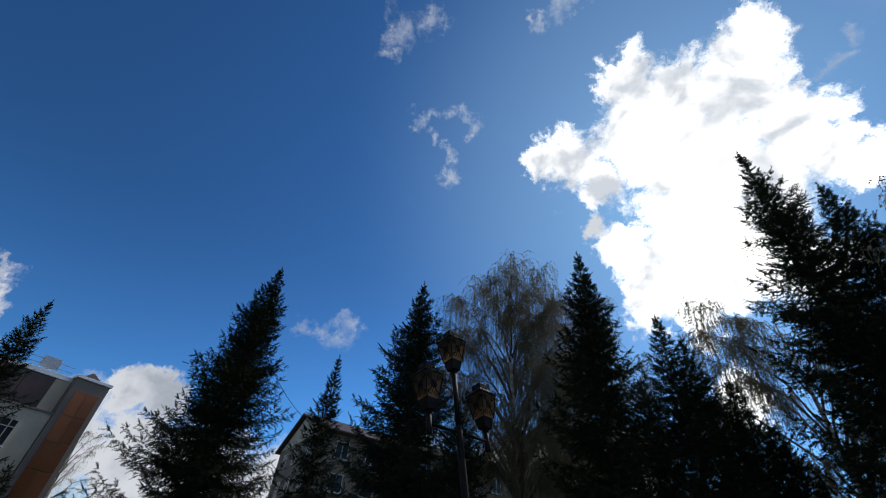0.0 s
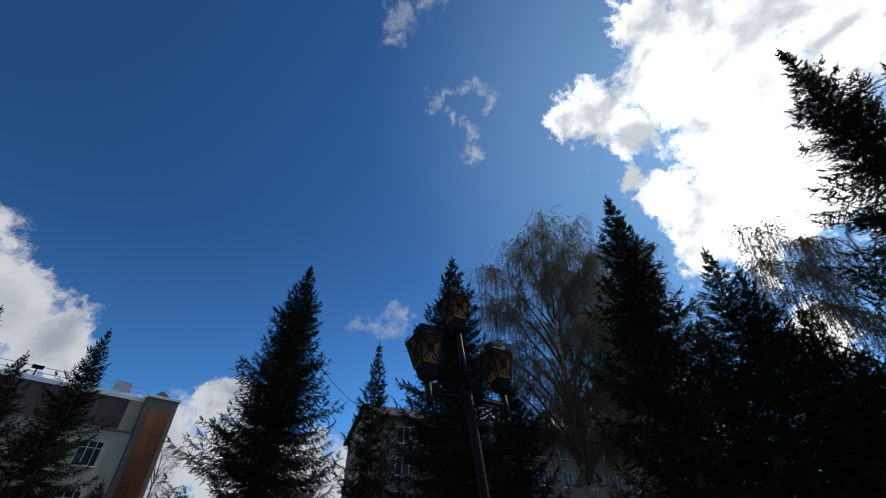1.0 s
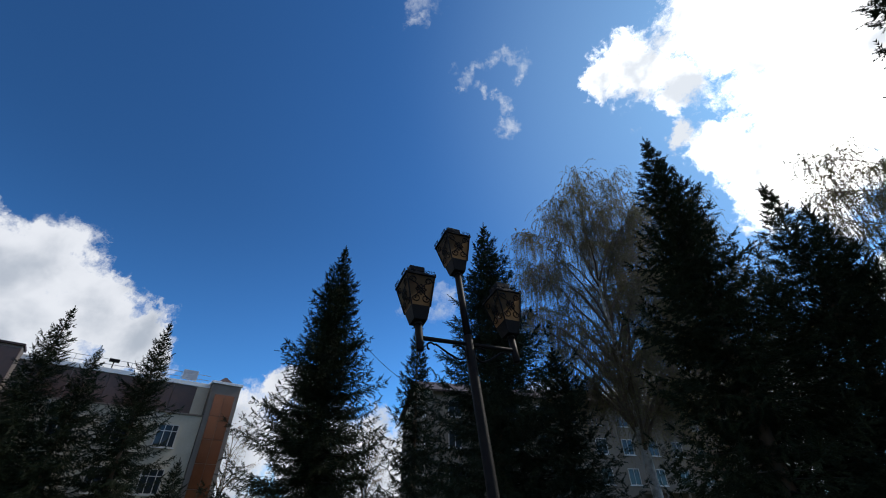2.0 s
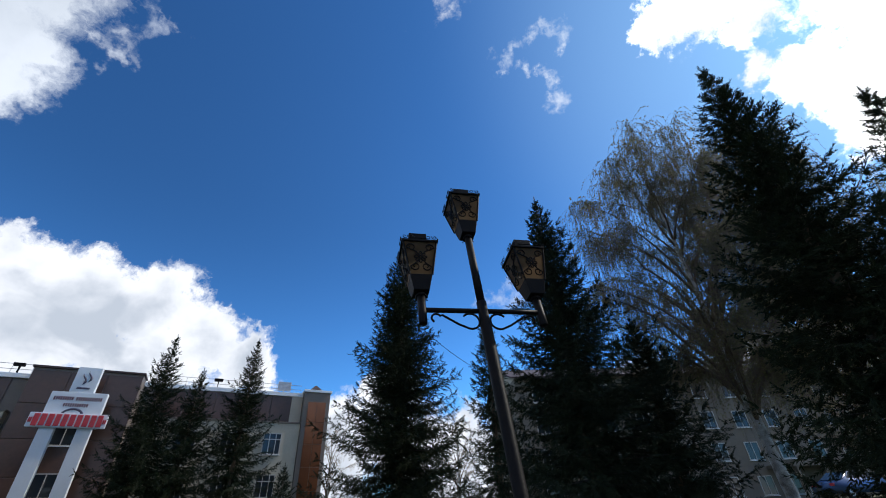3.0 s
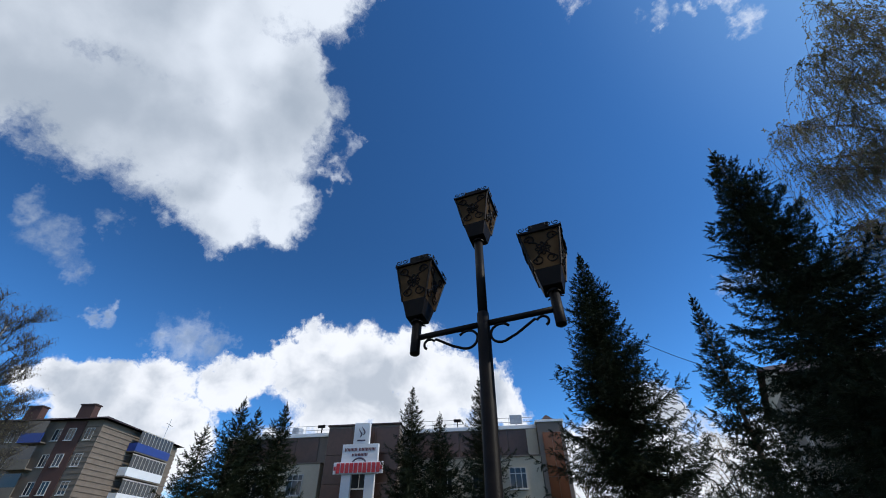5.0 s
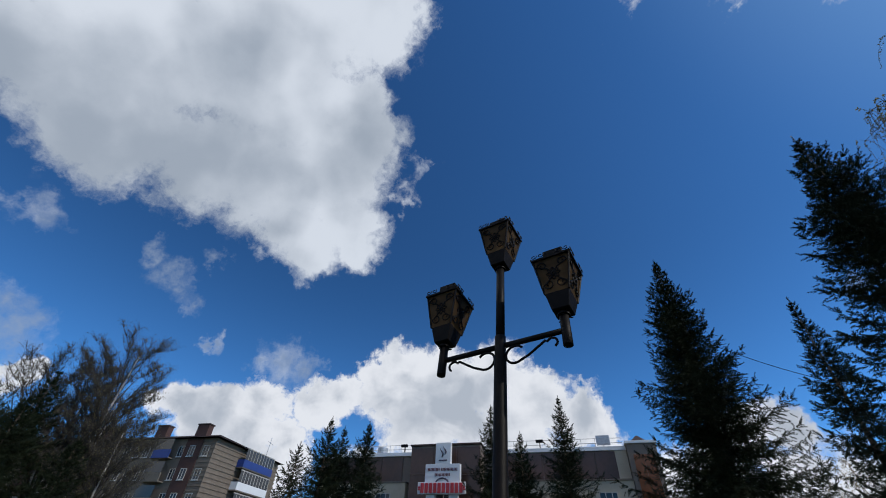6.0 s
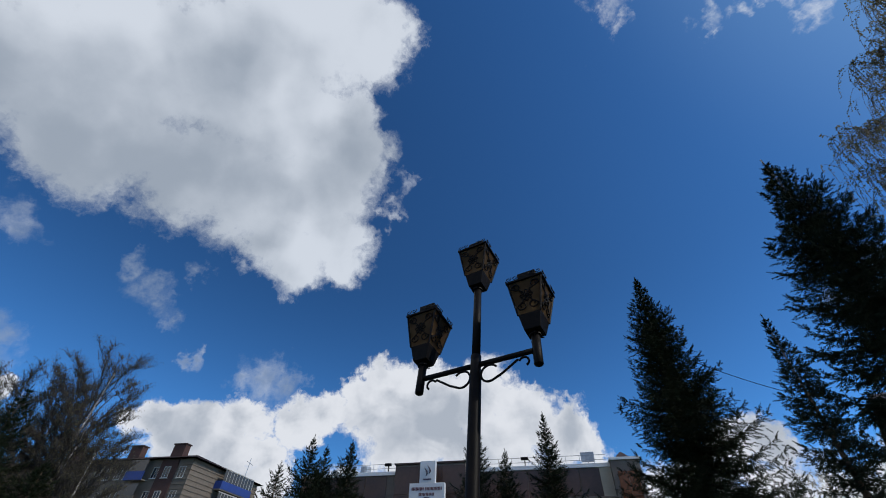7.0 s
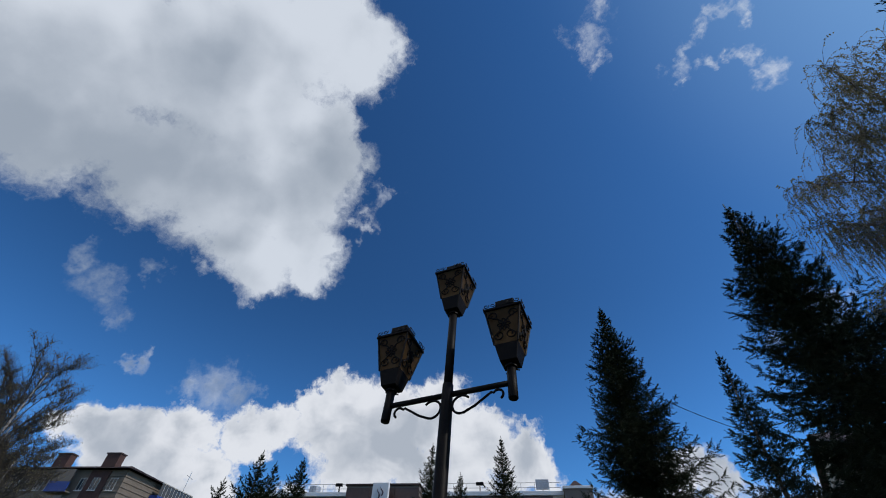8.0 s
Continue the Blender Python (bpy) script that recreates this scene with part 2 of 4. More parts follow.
M_BIRCH = material("birch_bark", (0.60, 0.58, 0.54), 0.8, scale=3.5, second=(0.10, 0.09, 0.08), bump=0.3, bump_scale=30)
M_TWIG = material("birch_twig", (0.15, 0.105, 0.075), 0.8, scale=3)
M_DARKTWIG = material("dark_birch_twig", (0.055, 0.046, 0.040), 0.85, scale=3)
M_LEAF = foliage("birch_leaves", (0.14, 0.135, 0.06), (0.26, 0.23, 0.12), 0.50)
M_CREAM = material("cream_render", (0.48, 0.425, 0.335), 0.9, scale=0.8, vary=0.15, bump=0.15)
M_BROWN = material("brown_panel", (0.105, 0.052, 0.034), 0.32, scale=0.5, vary=0.45, each=0.22)
M_SLAB = material("grey_cladding", (0.19, 0.155, 0.13), 0.75, scale=0.7, vary=0.18)
M_WHITE = material("white_metal", (0.78, 0.79, 0.80), 0.5, scale=1.5, vary=0.08)
M_STEEL = material("galvanised_steel", (0.45, 0.46, 0.48), 0.45, 0.7, scale=4)
M_DARKROOF = material("dark_roof", (0.060, 0.035, 0.032), 0.7, scale=1.2, vary=0.3)
M_COPPER = material("orange_mirror_glass", (0.30, 0.11, 0.05), 0.2, 0.6, scale=0.9, vary=0.25, each=0.15)
M_WINDOW = material("window_glass", (0.035, 0.042, 0.05), 0.06, 0.0, scale=1.0)
M_FRAME = material("white_window_frame", (0.46, 0.44, 0.41), 0.5, scale=2, vary=0.08)
M_SIGN = material("white_sign_panel", (0.72, 0.74, 0.77), 0.5, scale=0.9, vary=0.08)
M_RED = material("red_sign", (0.55, 0.035, 0.045), 0.45, scale=2, vary=0.15)
M_PRINT = material("dark_red_print", (0.14, 0.04, 0.05), 0.6)
M_INK = material("dark_print", (0.06, 0.05, 0.09), 0.6)
M_BRICK = material("sand_brick", (0.205, 0.165, 0.13), 0.9, scale=1.3, vary=0.25, bump=0.3, each=0.06)
M_REDBRICK = material("red_brick", (0.085, 0.042, 0.036), 0.9, scale=1.3, vary=0.25, bump=0.3)
M_BLUE = material("blue_balcony", (0.015, 0.05, 0.25), 0.5, scale=1.2, vary=0.2)
M_GREYWALL = material("grey_render", (0.18, 0.155, 0.125), 0.9, scale=0.5, vary=0.25, bump=0.2)
M_CARW = material("white_car_paint", (0.72, 0.74, 0.76), 0.25, scale=2, vary=0.05)
M_CARB = material("blue_car_paint", (0.05, 0.10, 0.22), 0.25, 0.3, scale=2, vary=0.1)
M_TYRE = material("tyre_rubber", (0.02, 0.02, 0.02), 0.85)
M_LAMPW = material("headlamp", (0.7, 0.7, 0.72), 0.1)


# ---- mesh helpers ----
def box(bm, x0, x1, y0, y1, z0, z1, bevel=0.0):
    got = bmesh.ops.create_cube(bm, size=1.0)["verts"]
    for v in got:
        v.co = Vector((x0 + (v.co.x + 0.5) * (x1 - x0), y0 + (v.co.y + 0.5) * (y1 - y0), z0 + (v.co.z + 0.5) * (z1 - z0)))
    if bevel:
        edges = list({e for v in got for e in v.link_edges})
        bmesh.ops.bevel(bm, geom=edges, offset=bevel, segments=2, affect="EDGES", profile=0.5)


def boxed(*dims, bevel=0.0):
    bm = bmesh.new()
    box(bm, *dims, bevel=bevel)
    return bm


def tube(bm, points, radii, sides=8):
    """A round bar through the points; radii: one a point."""
    rings, last = [], None
    points = [Vector(p) for p in points]
    for i, p in enumerate(points):
        d = (points[min(i + 1, len(points) - 1)] - points[max(i - 1, 0)]).normalized()
        if last is None:
            side = d.orthogonal().normalized()
        else:
            side = (last - d * last.dot(d)).normalized()
        last = side
        other = d.cross(side)
        rings.append([bm.verts.new(p + (side * math.cos(a) + other * math.sin(a)) * radii[i])
                      for a in (2 * math.pi * k / sides for k in range(sides))])
    for a, b in zip(rings, rings[1:]):
        for k in range(sides):
            bm.faces.new((a[k], a[(k + 1) % sides], b[(k + 1) % sides], b[k]))
    bm.faces.new(rings[0][::-1])
    bm.faces.new(rings[-1])


def tubed(points, radius, sides=8):
    bm = bmesh.new()
    tube(bm, points, [radius] * len(points) if isinstance(radius, (int, float)) else radius, sides)
    return bm


def part(name, bm, mat, parent, label="", smooth=False):
    me = bpy.data.meshes.new(name)
    bmesh.ops.recalc_face_normals(bm, faces=bm.faces)
    bm.to_mesh(me)
    bm.free()
    me.materials.append(mat)
    if smooth:
        me.shade_smooth()
    ob = new(name, me)
    ob.parent = parent
    if label:
        ob["label"] = label
    return ob


def soup(name, verts, faces, mat, parent):
    """A mesh from arrays of corners and triangles."""
    me = bpy.data.meshes.new(name)
    verts, faces = np.asarray(verts, np.float32), np.asarray(faces, np.int32)
    me.vertices.add(len(verts))
    me.vertices.foreach_set("co", verts.ravel())
    me.loops.add(faces.size)
    me.loops.foreach_set("vertex_index", faces.ravel())
    me.polygons.add(len(faces))
    me.polygons.foreach_set("loop_start", np.arange(0, faces.size, 3, dtype=np.int32))
    me.update(calc_edges=True)
    me.materials.append(mat)
    ob = new(name, me)
    ob.parent = parent
    return ob


def thing(name, m, label, category, group="", kind=""):
    ob = new(name)
    ob.matrix_basis = m
    return tagged(ob, label, category, group, kind)


def smooth_rise(r):
    k = min(1.0, max(0.0, (r - 10) / 35))
    return 1.5 * k * k * (3 - 2 * k)


def ground_z(x, y):
    bank = 2.0 * math.exp(-((x + 34) ** 2 + (y + 13) ** 2) / 160)
    return smooth_rise(math.hypot(x - 2, y - 3)) + bank


# ---- ground ----
bm = bmesh.new()
rings = []
radii = [0.0, 3, 6, 9, 12, 16, 20, 25, 30, 35, 40, 46, 60, 90, 150, 300, 700, 1500, 3000]
for r in radii[1:]:
    rings.append([bm.verts.new((2 + r * math.cos(a), 3 + r * math.sin(a), ground_z(2 + r * math.cos(a), 3 + r * math.sin(a)) - 0.02))
                  for a in (2 * math.pi * k / 48 for k in range(48))])
hub = bm.verts.new((2, 3, 0))
for k in range(48):
    bm.faces.new((hub, rings[0][k], rings[0][(k + 1) % 48]))
for a, b in zip(rings, rings[1:]):
    for k in range(48):
        bm.faces.new((a[k], b[k], b[(k + 1) % 48], a[(k + 1) % 48]))
tagged(part("ground", bm, M_GRASS, None, smooth=True), "gently rising lawn of thin spring grass", "ground", kind="structure")
path = boxed(-3.5, 6.5, -6.0, 5.2, 0.0, 0.07, bevel=0.01)
tagged(part("pavement", path, M_ASPHALT, None), "grey asphalt footpath through the lawn", "pavement", kind="structure")


# ---- spruces ----
def sprigs(o, d, up, length, rng, width):
    """Needle-covered shoots: a thin core and spikes to both sides, in two crossed planes. Arrays of n shoots."""
    n = len(o)
    side = np.cross(d, up)
    side /= np.linalg.norm(side, axis=1, keepdims=True) + 1e-9
    lift = np.cross(side, d)
    verts, faces, base = [], [], 0
    steps = 3
    for plane, wide in ((side, 1.0), (lift, 0.7)):
        for sign in (1, -1):
            for k in range(steps):
                a0, a1 = k / steps, (k + 0.75) / steps
                jig = 0.75 + 0.5 * rng.random((n, 1))
                p0 = o + d * length * a0
                p1 = o + d * length * min(1, a1)
                tip = o + d * length * min(1.08, a1 + 0.22) + plane * (sign * wide * width * (1.05 - 0.55 * a0)) * jig
                verts += [p0, p1, tip]
                idx = np.arange(n, dtype=np.int64)[:, None]
                faces.append(np.concatenate([idx + base, idx + base + n, idx + base + 2 * n], 1))
                base += 3 * n
    return np.concatenate(verts), np.concatenate(faces)


def spruce_crown(height, reach, seed, bare=0.06, droop=0.5, thick=1.0, one_sided=0.0):
    rng = np.random.default_rng(seed)
    O, D, U, L = [], [], [], []
    bV, bF, nb = [], [], 0
    z = height * bare
    while z < height * 0.985:
        k = z / height
        gap = (0.34 - 0.16 * k) / thick
        count = int(rng.integers(5, 8)) if k < 0.9 else 4
        turn = rng.random() * 6.28
        for i in range(count):
            az = turn + 6.283 * i / count + rng.normal(0, 0.22)
            lump = 0.82 + 0.36 * noise.noise(Vector((math.cos(az) * 1.3, math.sin(az) * 1.3, z * 0.55 + seed * 7.3)))
            full = reach * (1 - k) ** 1.05 * lump * (0.58 + 0.74 * rng.random()) + 0.03
            if k < 0.10:
                full *= 0.85 + 1.5 * k
            full = max(full * (1 + one_sided * math.cos(az)), 0.10)
            out = np.array([math.cos(az), math.sin(az), 0.0])
            rise = 0.75 * k - droop * (1 - k) * 0.9 + rng.normal(0, 0.08)
            m = max(2, int(full / 0.16))
            s = (np.arange(m) + 0.6) / m
            z0 = z + rng.normal(0, 0.14) * (1 - 0.7 * k)
            curve = rise * s * full + (0.30 + 0.16 * rng.random()) * full * s ** 3.0 * (1 - k)
            P = out[None] * (s * full)[:, None]
            P[:, 2] = z0 + curve
            T = np.gradient(np.vstack([[[0, 0, z0]], P]), axis=0)[1:] if m > 1 else out[None].repeat(m, 0)
            T /= np.linalg.norm(T, axis=1, keepdims=True)
            across = np.cross(T, [0, 0, 1.0])
            across /= np.linalg.norm(across, axis=1, keepdims=True) + 1e-9
            # wood of the branch: a thin three-sided bar
            ends = np.array([[0, 0, z0], P[int(0.6 * (m - 1))]])
            r = 0.012 + 0.006 * full
            for e, rr in zip(ends, (r, 0.004)):
                for q in range(3):
                    bV.append(e + rr * np.array([math.cos(az + 1.57) * math.cos(2.09 * q), math.sin(az + 1.57) * math.cos(2.09 * q), math.sin(2.09 * q)]))
            for q in range(3):
                q2 = (q + 1) % 3
                bF += [[nb + q, nb + q2, nb + 3 + q2], [nb + q, nb + 3 + q2, nb + 3 + q]]
            nb += 6
            taper = min(1.0, 0.34 + 2.6 * (1 - k))
            for sign in (1, -1):
                spread = 0.60 + 0.40 * rng.random((m, 1))
                d = T * (1 - 0.35 * spread) + across * sign * spread + np.array([0, 0, -0.30 * (1 - k)]) + rng.normal(0, 0.12, (m, 3))
                d /= np.linalg.norm(d, axis=1, keepdims=True)
                ln = np.minimum((0.16 + 0.40 * full * (1 - s) * np.minimum(1, s * 3))[:, None] * (0.6 + 0.8 * rng.random((m, 1))), 0.85) * taper
                # each side branchlet is a chain of short shoots that fork a little and sag towards the end
                for j in range(4):
                    on = (ln[:, 0] > 0.20 * j) & (rng.random(m) < 0.88)
                    if not on.any():
                        continue
                    c = int(on.sum())
                    dd = d[on] + np.array([0, 0, -0.16 * j * (1 - k)]) + rng.normal(0, 0.28, (c, 3))
                    O.append(P[on] + d[on] * (0.19 * j) + np.array([0, 0, -0.012 * j * j]))
                    D.append(dd), L.append((0.17 + 0.13 * rng.random((c, 1))) * taper)
                    U.append(np.tile([0, 0, 1.0], (c, 1)))
            # the upturned tip with its two side shoots
            for turn_to in (-0.55, 0.0, 0.55):
                O.append(P[-1:]), D.append(T[-1:] + across[-1:] * turn_to + [[0, 0, 0.30 + 0.25 * rng.random()]])
                L.append(np.array([[(0.24 + 0.18 * rng.random()) * min(1.0, 0.40 + 2.6 * (1 - k)) * (1.0 if turn_to == 0 else 0.7)]]))
                U.append(np.array([[0, 0, 1.0]]))
            for _ in range(2):
                inner = rng.random(m) < (1.15 - 0.75 * s) * min(1, 0.25 + 2.5 * (1 - k))
                c = int(inner.sum())
                O.append(P[inner] + rng.normal(0, 0.03, (c, 3))), D.append(T[inner] * 0.6 + np.array([0, 0, -1.1 * (1 - k) ** 0.7]) + rng.normal(0, 0.40, (c, 3)))
                L.append(0.10 + (0.10 + 0.24 * rng.random((c, 1))) * (1 - k) ** 0.6), U.append(np.tile([0.3, 0.3, 0.9], (c, 1)))
        z += gap * (0.8 + 0.4 * rng.random())
    # leader
    for j in range(12):
        a = rng.random() * 6.28
        O.append(np.array([[0, 0, height - 1.0 + 0.10 * j]]))
        D.append(np.array([[0.6 * math.cos(a) * (1 - j / 12), 0.6 * math.sin(a) * (1 - j / 12), 0.7]]))
        L.append(np.array([[0.20 - 0.006 * j]])), U.append(np.array([[math.sin(a), math.cos(a), 0.1]]))
    O, D, L, U = (np.concatenate(a) for a in (O, D, L, U))
    D = D / np.linalg.norm(D, axis=1, keepdims=True)
    V, F = sprigs(O, D, U, L * 1.1, rng, 0.066)
    return V, F, np.array(bV), np.array(bF)


def spruce(tip, reach, seed, label, mat=None, thick=1.0, droop=0.5, bare=0.06, turn=0.0, one_sided=0.0):
    x, y, z = tip
    g = ground_z(x, y)
    h = z - g
    tree = thing("spruce", pose(x, y, g - 0.05, 0, 0, turn), label, "spruce tree", "spruces round the square")
    V, F, bV, bF = spruce_crown(h, reach, seed, bare, droop, thick, one_sided)
    tagged(soup("crown", V, F, mat or M_SPRUCE, tree), kind="stuff")
    tagged(soup("branch_wood", bV, bF, M_DARKTWIG, tree), kind="stuff")
    base = 0.011 * h + 0.04
    bmt = bmesh.new()
    tube(bmt, [(0, 0, -0.1), (0, 0, 0.3), (0, 0, h * 0.5), (0, 0, h * 0.97)], [base * 1.4, base, base * 0.55, 0.012], 10)
    part("trunk", bmt, M_BARK, tree, smooth=True)
    return tree


spruce((-12.31, 22.03, 17.3), 5.1, 1, "tall dark spruce standing alone on the lawn", droop=0.5, thick=1.6)
spruce((-7.04, 22.65, 11.5), 2.3, 2, "small slender pale green spruce between taller ones", M_SPRUCE_B, droop=0.4, thick=0.85)
spruce((-2.19, 19.61, 15.1), 4.9, 3, "broad blue-green spruce with heavy layered branches", M_SPRUCE_B, droop=0.35, thick=1.3)
spruce((0.3, 21.6, 8.4), 3.4, 4, "low broad dark spruce beside a taller one", M_SPRUCE_B, droop=0.3)
spruce((5.23, 14.57, 13.7), 3.6, 5, "dense tall spruce, nearly black against the light", thick=1.1, droop=0.35)
spruce((8.3, 15.2, 11.0), 3.4, 6, "dense dark spruce in a row of spruces", droop=0.35)
spruce((9.5, 15.9, 10.4), 3.2, 7, "dense dark spruce in a row of spruces", droop=0.35)
spruce((10.4, 15.3, 8.5), 3.0, 8, "lower dense spruce at the end of a row", droop=0.35)
spruce((11.2, 15.2, 6.8), 2.8, 9, "lower dense spruce at the end of a row", droop=0.35)
spruce((11.96, 11.22, 17.2), 4.0, 10, "very tall dense spruce with a ragged top", droop=0.3)
spruce((13.6, 10.6, 14.5), 4.4, 11, "tall dense spruce behind a taller one", droop=0.3)
spruce((8.6, 18.6, 9.6), 4.2, 23, "dense dark spruce behind a row of spruces", droop=0.35)
spruce((-30.9, 18.5, 14.0), 3.8, 12, "slender spruce in front of the office building", droop=0.45, thick=0.95)
spruce((-29.4, 20.4, 11.6), 3.6, 13, "slender spruce in front of the office building", droop=0.45, thick=0.95)
spruce((-28.1, 23.6, 14.6), 4.0, 14, "slender spruce in front of the office building", droop=0.45, thick=0.95)
spruce((-26.5, 26.9, 5.3), 1.5, 15, "young small spruce by the corner tower", droop=0.3, thick=0.85)
spruce((-29.75, 5.3, 11.0), 4.2, 16, "dark spruce in a close group", droop=0.45, thick=0.9)
spruce((-30.7, 6.4, 10.7), 3.4, 17, "dark spruce in a close group", droop=0.45, thick=0.9)
spruce((-29.55, 8.1, 10.9), 3.8, 18, "dark spruce in a close group", droop=0.45, thick=0.9)
spruce((-28.8, 3.5, 8.8), 3.3, 19, "shorter spruce at the edge of a group", droop=0.4, thick=0.75)
spruce((-28.3, -12.4, 11.4), 4.0, 20, "dark spruce beside bare birches", droop=0.4, thick=0.75)
spruce((-26.3, -13.8, 9.6), 4.2, 24, "dark spruce beside bare birches", droop=0.4, thick=0.75)
spruce((-25.4, -11.3, 8.8), 3.6, 25, "dark spruce beside bare birches", droop=0.4, thick=0.85)
spruce((-27.0, -8.6, 7.2), 3.2, 26, "low dark spruce beside bare birches", droop=0.4, thick=0.85)
spruce((-27.0, -15.5, 10.6), 4.0, 21, "dark spruce beside bare birches", droop=0.4, thick=0.75)


# ---- birches ----
def birch(x, y, height, spread, seed, label, strands=900, leaves=9, lean=(0.0, 0.0), droop=1.0, limbs=16, rise=0.7, steep=1.6, low=0.22, wood=None):
    rng = np.random.default_rng(seed)
    g = ground_z(x, y)
    tree = thing("birch", pose(x, y, g - 0.05), label, "birch tree", "birches round the square")
    bm = bmesh.new()
    wob = rng.normal(0, 0.02 * height, 2)

    def stem(k):
        return np.array([lean[0] * k ** 1.3 + wob[0] * math.sin(3.0 * k), lean[1] * k ** 1.3 + wob[1] * math.sin(2.4 * k), k * height])

    base = 0.011 * height + 0.02
    ks = [0, 0.03, 0.15, 0.3, 0.45, 0.6, 0.75, 0.9]
    tube(bm, [stem(k) for k in ks], [base * 1.35, base] + [base * (1 - k) + 0.012 for k in ks[2:]], 9)
    part("trunk", bm, M_BIRCH, tree, "white bark with dark patches", smooth=True)
    # limbs rise from the stem and arch out to the skin of an egg-shaped crown
    side_bm = bmesh.new()
    hold, mid = [], low + (1 - low) * 0.60
    for i in range(limbs):
        az = 2.4 * i + rng.normal(0, 0.3)
        tall = -0.92 + 1.87 * ((i + rng.random()) / limbs)
        flat = max(0.04, 1 - min(tall, 0.98) ** 2) ** 0.38 * (0.62 + 0.38 * rng.random())
        out = np.array([math.cos(az), math.sin(az), 0])
        z1 = height * (mid + (1 - mid) * tall)
        k = min(0.86, max(low, (z1 - flat * spread * steep * 0.95) / height))
        p0 = stem(k)
        p3 = stem(min(0.9, z1 / height)) * np.array([1, 1, 0]) + out * flat * spread + np.array([0, 0, z1])
        rise_to = p3[2] - p0[2]
        p1 = p0 + out * flat * spread * 0.22 + np.array([0, 0, 0.55 * rise_to])
        p2 = p0 + out * flat * spread * 0.70 + np.array([0, 0, 1.02 * rise_to])
        pts = []
        for t in np.linspace(0, 1, 7):
            q = p0 * (1 - t) ** 3 + 3 * p1 * t * (1 - t) ** 2 + 3 * p2 * t * t * (1 - t) + p3 * t ** 3
            pts.append(q + rng.normal(0, 0.07, 3) * (t > 0))
        bml = bmesh.new()
        r0 = base * (1 - k) * 0.55 + 0.012
        tube(bml, pts, [r0, r0 * 0.8, r0 * 0.62, r0 * 0.48, r0 * 0.36, r0 * 0.24, 0.008], 6)
        # side branches
        for t in (2.4, 3.1, 3.8, 4.5, 5.1, 5.6):
            j = int(t)
            q = pts[j] + (pts[j + 1] - pts[j]) * (t - j)
            turn = az + rng.normal(0, 1.1)
            go = np.array([math.cos(turn), math.sin(turn), 0]) * spread * (0.16 + 0.20 * rng.random())
            side = [q, q + go * 0.5 + [0, 0, 0.25 * spread * 0.3], q + go + [0, 0, 0.10 * spread * rise]]
            tube(side_bm, side, [r0 * 0.3, r0 * 0.2, 0.006], 4)
            for u in np.linspace(0.25, 1.0, 4):
                hold.append((side[0] + (side[1] - side[0]) * min(1, u * 2) + (side[2] - side[1]) * max(0, u * 2 - 1), out))
        part("limb", bml, wood or M_TWIG, tree, smooth=True)
        for t in np.linspace(1.8, 5.99, 9):
            j = int(t)
            hold.append((pts[j] + (pts[j + 1] - pts[j]) * (t - j), out))
    tagged(part("branch_wood", side_bm, wood or M_TWIG, tree, smooth=True), kind="stuff")
    for u in np.linspace(0.7, 0.9, 8):
        hold.append((stem(u), np.array([rng.normal(), rng.normal(), 0])))
    # twigs that leave a branch sideways and hang in thin strands
    n = strands
    pick = rng.integers(0, len(hold), n)
    H = np.array([hold[i][0] for i in pick])
    A = rng.random(n) * 6.283
    G = np.stack([np.cos(A), np.sin(A), np.zeros(n)], 1) * (0.3 + rng.random((n, 1))) + np.array([hold[i][1] for i in pick]) * 0.25
    ln = (0.2 + 0.8 * rng.random((n, 1))) * spread * 0.19
    fall = (0.15 + 1.1 * rng.random((n, 1)) ** 1.4) * droop * height * 0.07
    S = np.linspace(0, 1, 5)
    drift = np.cumsum(rng.normal(0, 0.035, (5, n, 3)), 0)
    pts = [H + G * ln * (1 - (1 - s) ** 1.8) + np.array([0, 0, 1.0]) * (ln * rise * s * (1.4 - s) - fall * s ** 1.8) + drift[int(round(s * 4))] * s for s in S]
    V, F, b = [], [], 0
    for j, p in enumerate(pts):
        r = 0.0088 * (1 - 0.5 * S[j])
        for q in range(3):
            V.append(p + r * np.array([math.cos(2.09 * q), math.sin(2.09 * q), 0.5 * math.sin(2.09 * q)]))
    idx = np.arange(n)[:, None]
    for j in range(4):
        for q in range(3):
            a, c = (3 * j + q) * n + idx, (3 * j + (q + 1) % 3) * n + idx
            d, e = a + 3 * n, c + 3 * n
            F += [np.concatenate([a, c, e], 1), np.concatenate([a, e, d], 1)]
    tagged(soup("twig_mass", np.concatenate(V), np.concatenate(F), wood or M_TWIG, tree), kind="stuff")
    LV, LF, b = [], [], 0
    for j in range(leaves):
        s = rng.random((n, 1)) ** 0.6 * 3.999
        i0 = s.astype(int)
        stack = np.stack(pts)
        p = stack[i0[:, 0], np.arange(n)] * (1 - (s - i0)) + stack[np.minimum(i0[:, 0] + 1, 4), np.arange(n)] * (s - i0)
        d = rng.normal(0, 1, (n, 3)) + [0, 0, -0.8]
        d /= np.linalg.norm(d, axis=1, keepdims=True)
        w = np.cross(d, rng.normal(0, 1, (n, 3)))
        w /= np.linalg.norm(w, axis=1, keepdims=True)
        size = 0.034 + 0.04 * rng.random((n, 1))
        LV += [p, p + d * size * 0.5 + w * size * 0.4, p + d * size * 1.15, p + d * size * 0.5 - w * size * 0.4]
        LF += [np.concatenate([b + idx, b + n + idx, b + 2 * n + idx], 1), np.concatenate([b + idx, b + 2 * n + idx, b + 3 * n + idx], 1)]
        b += 4 * n
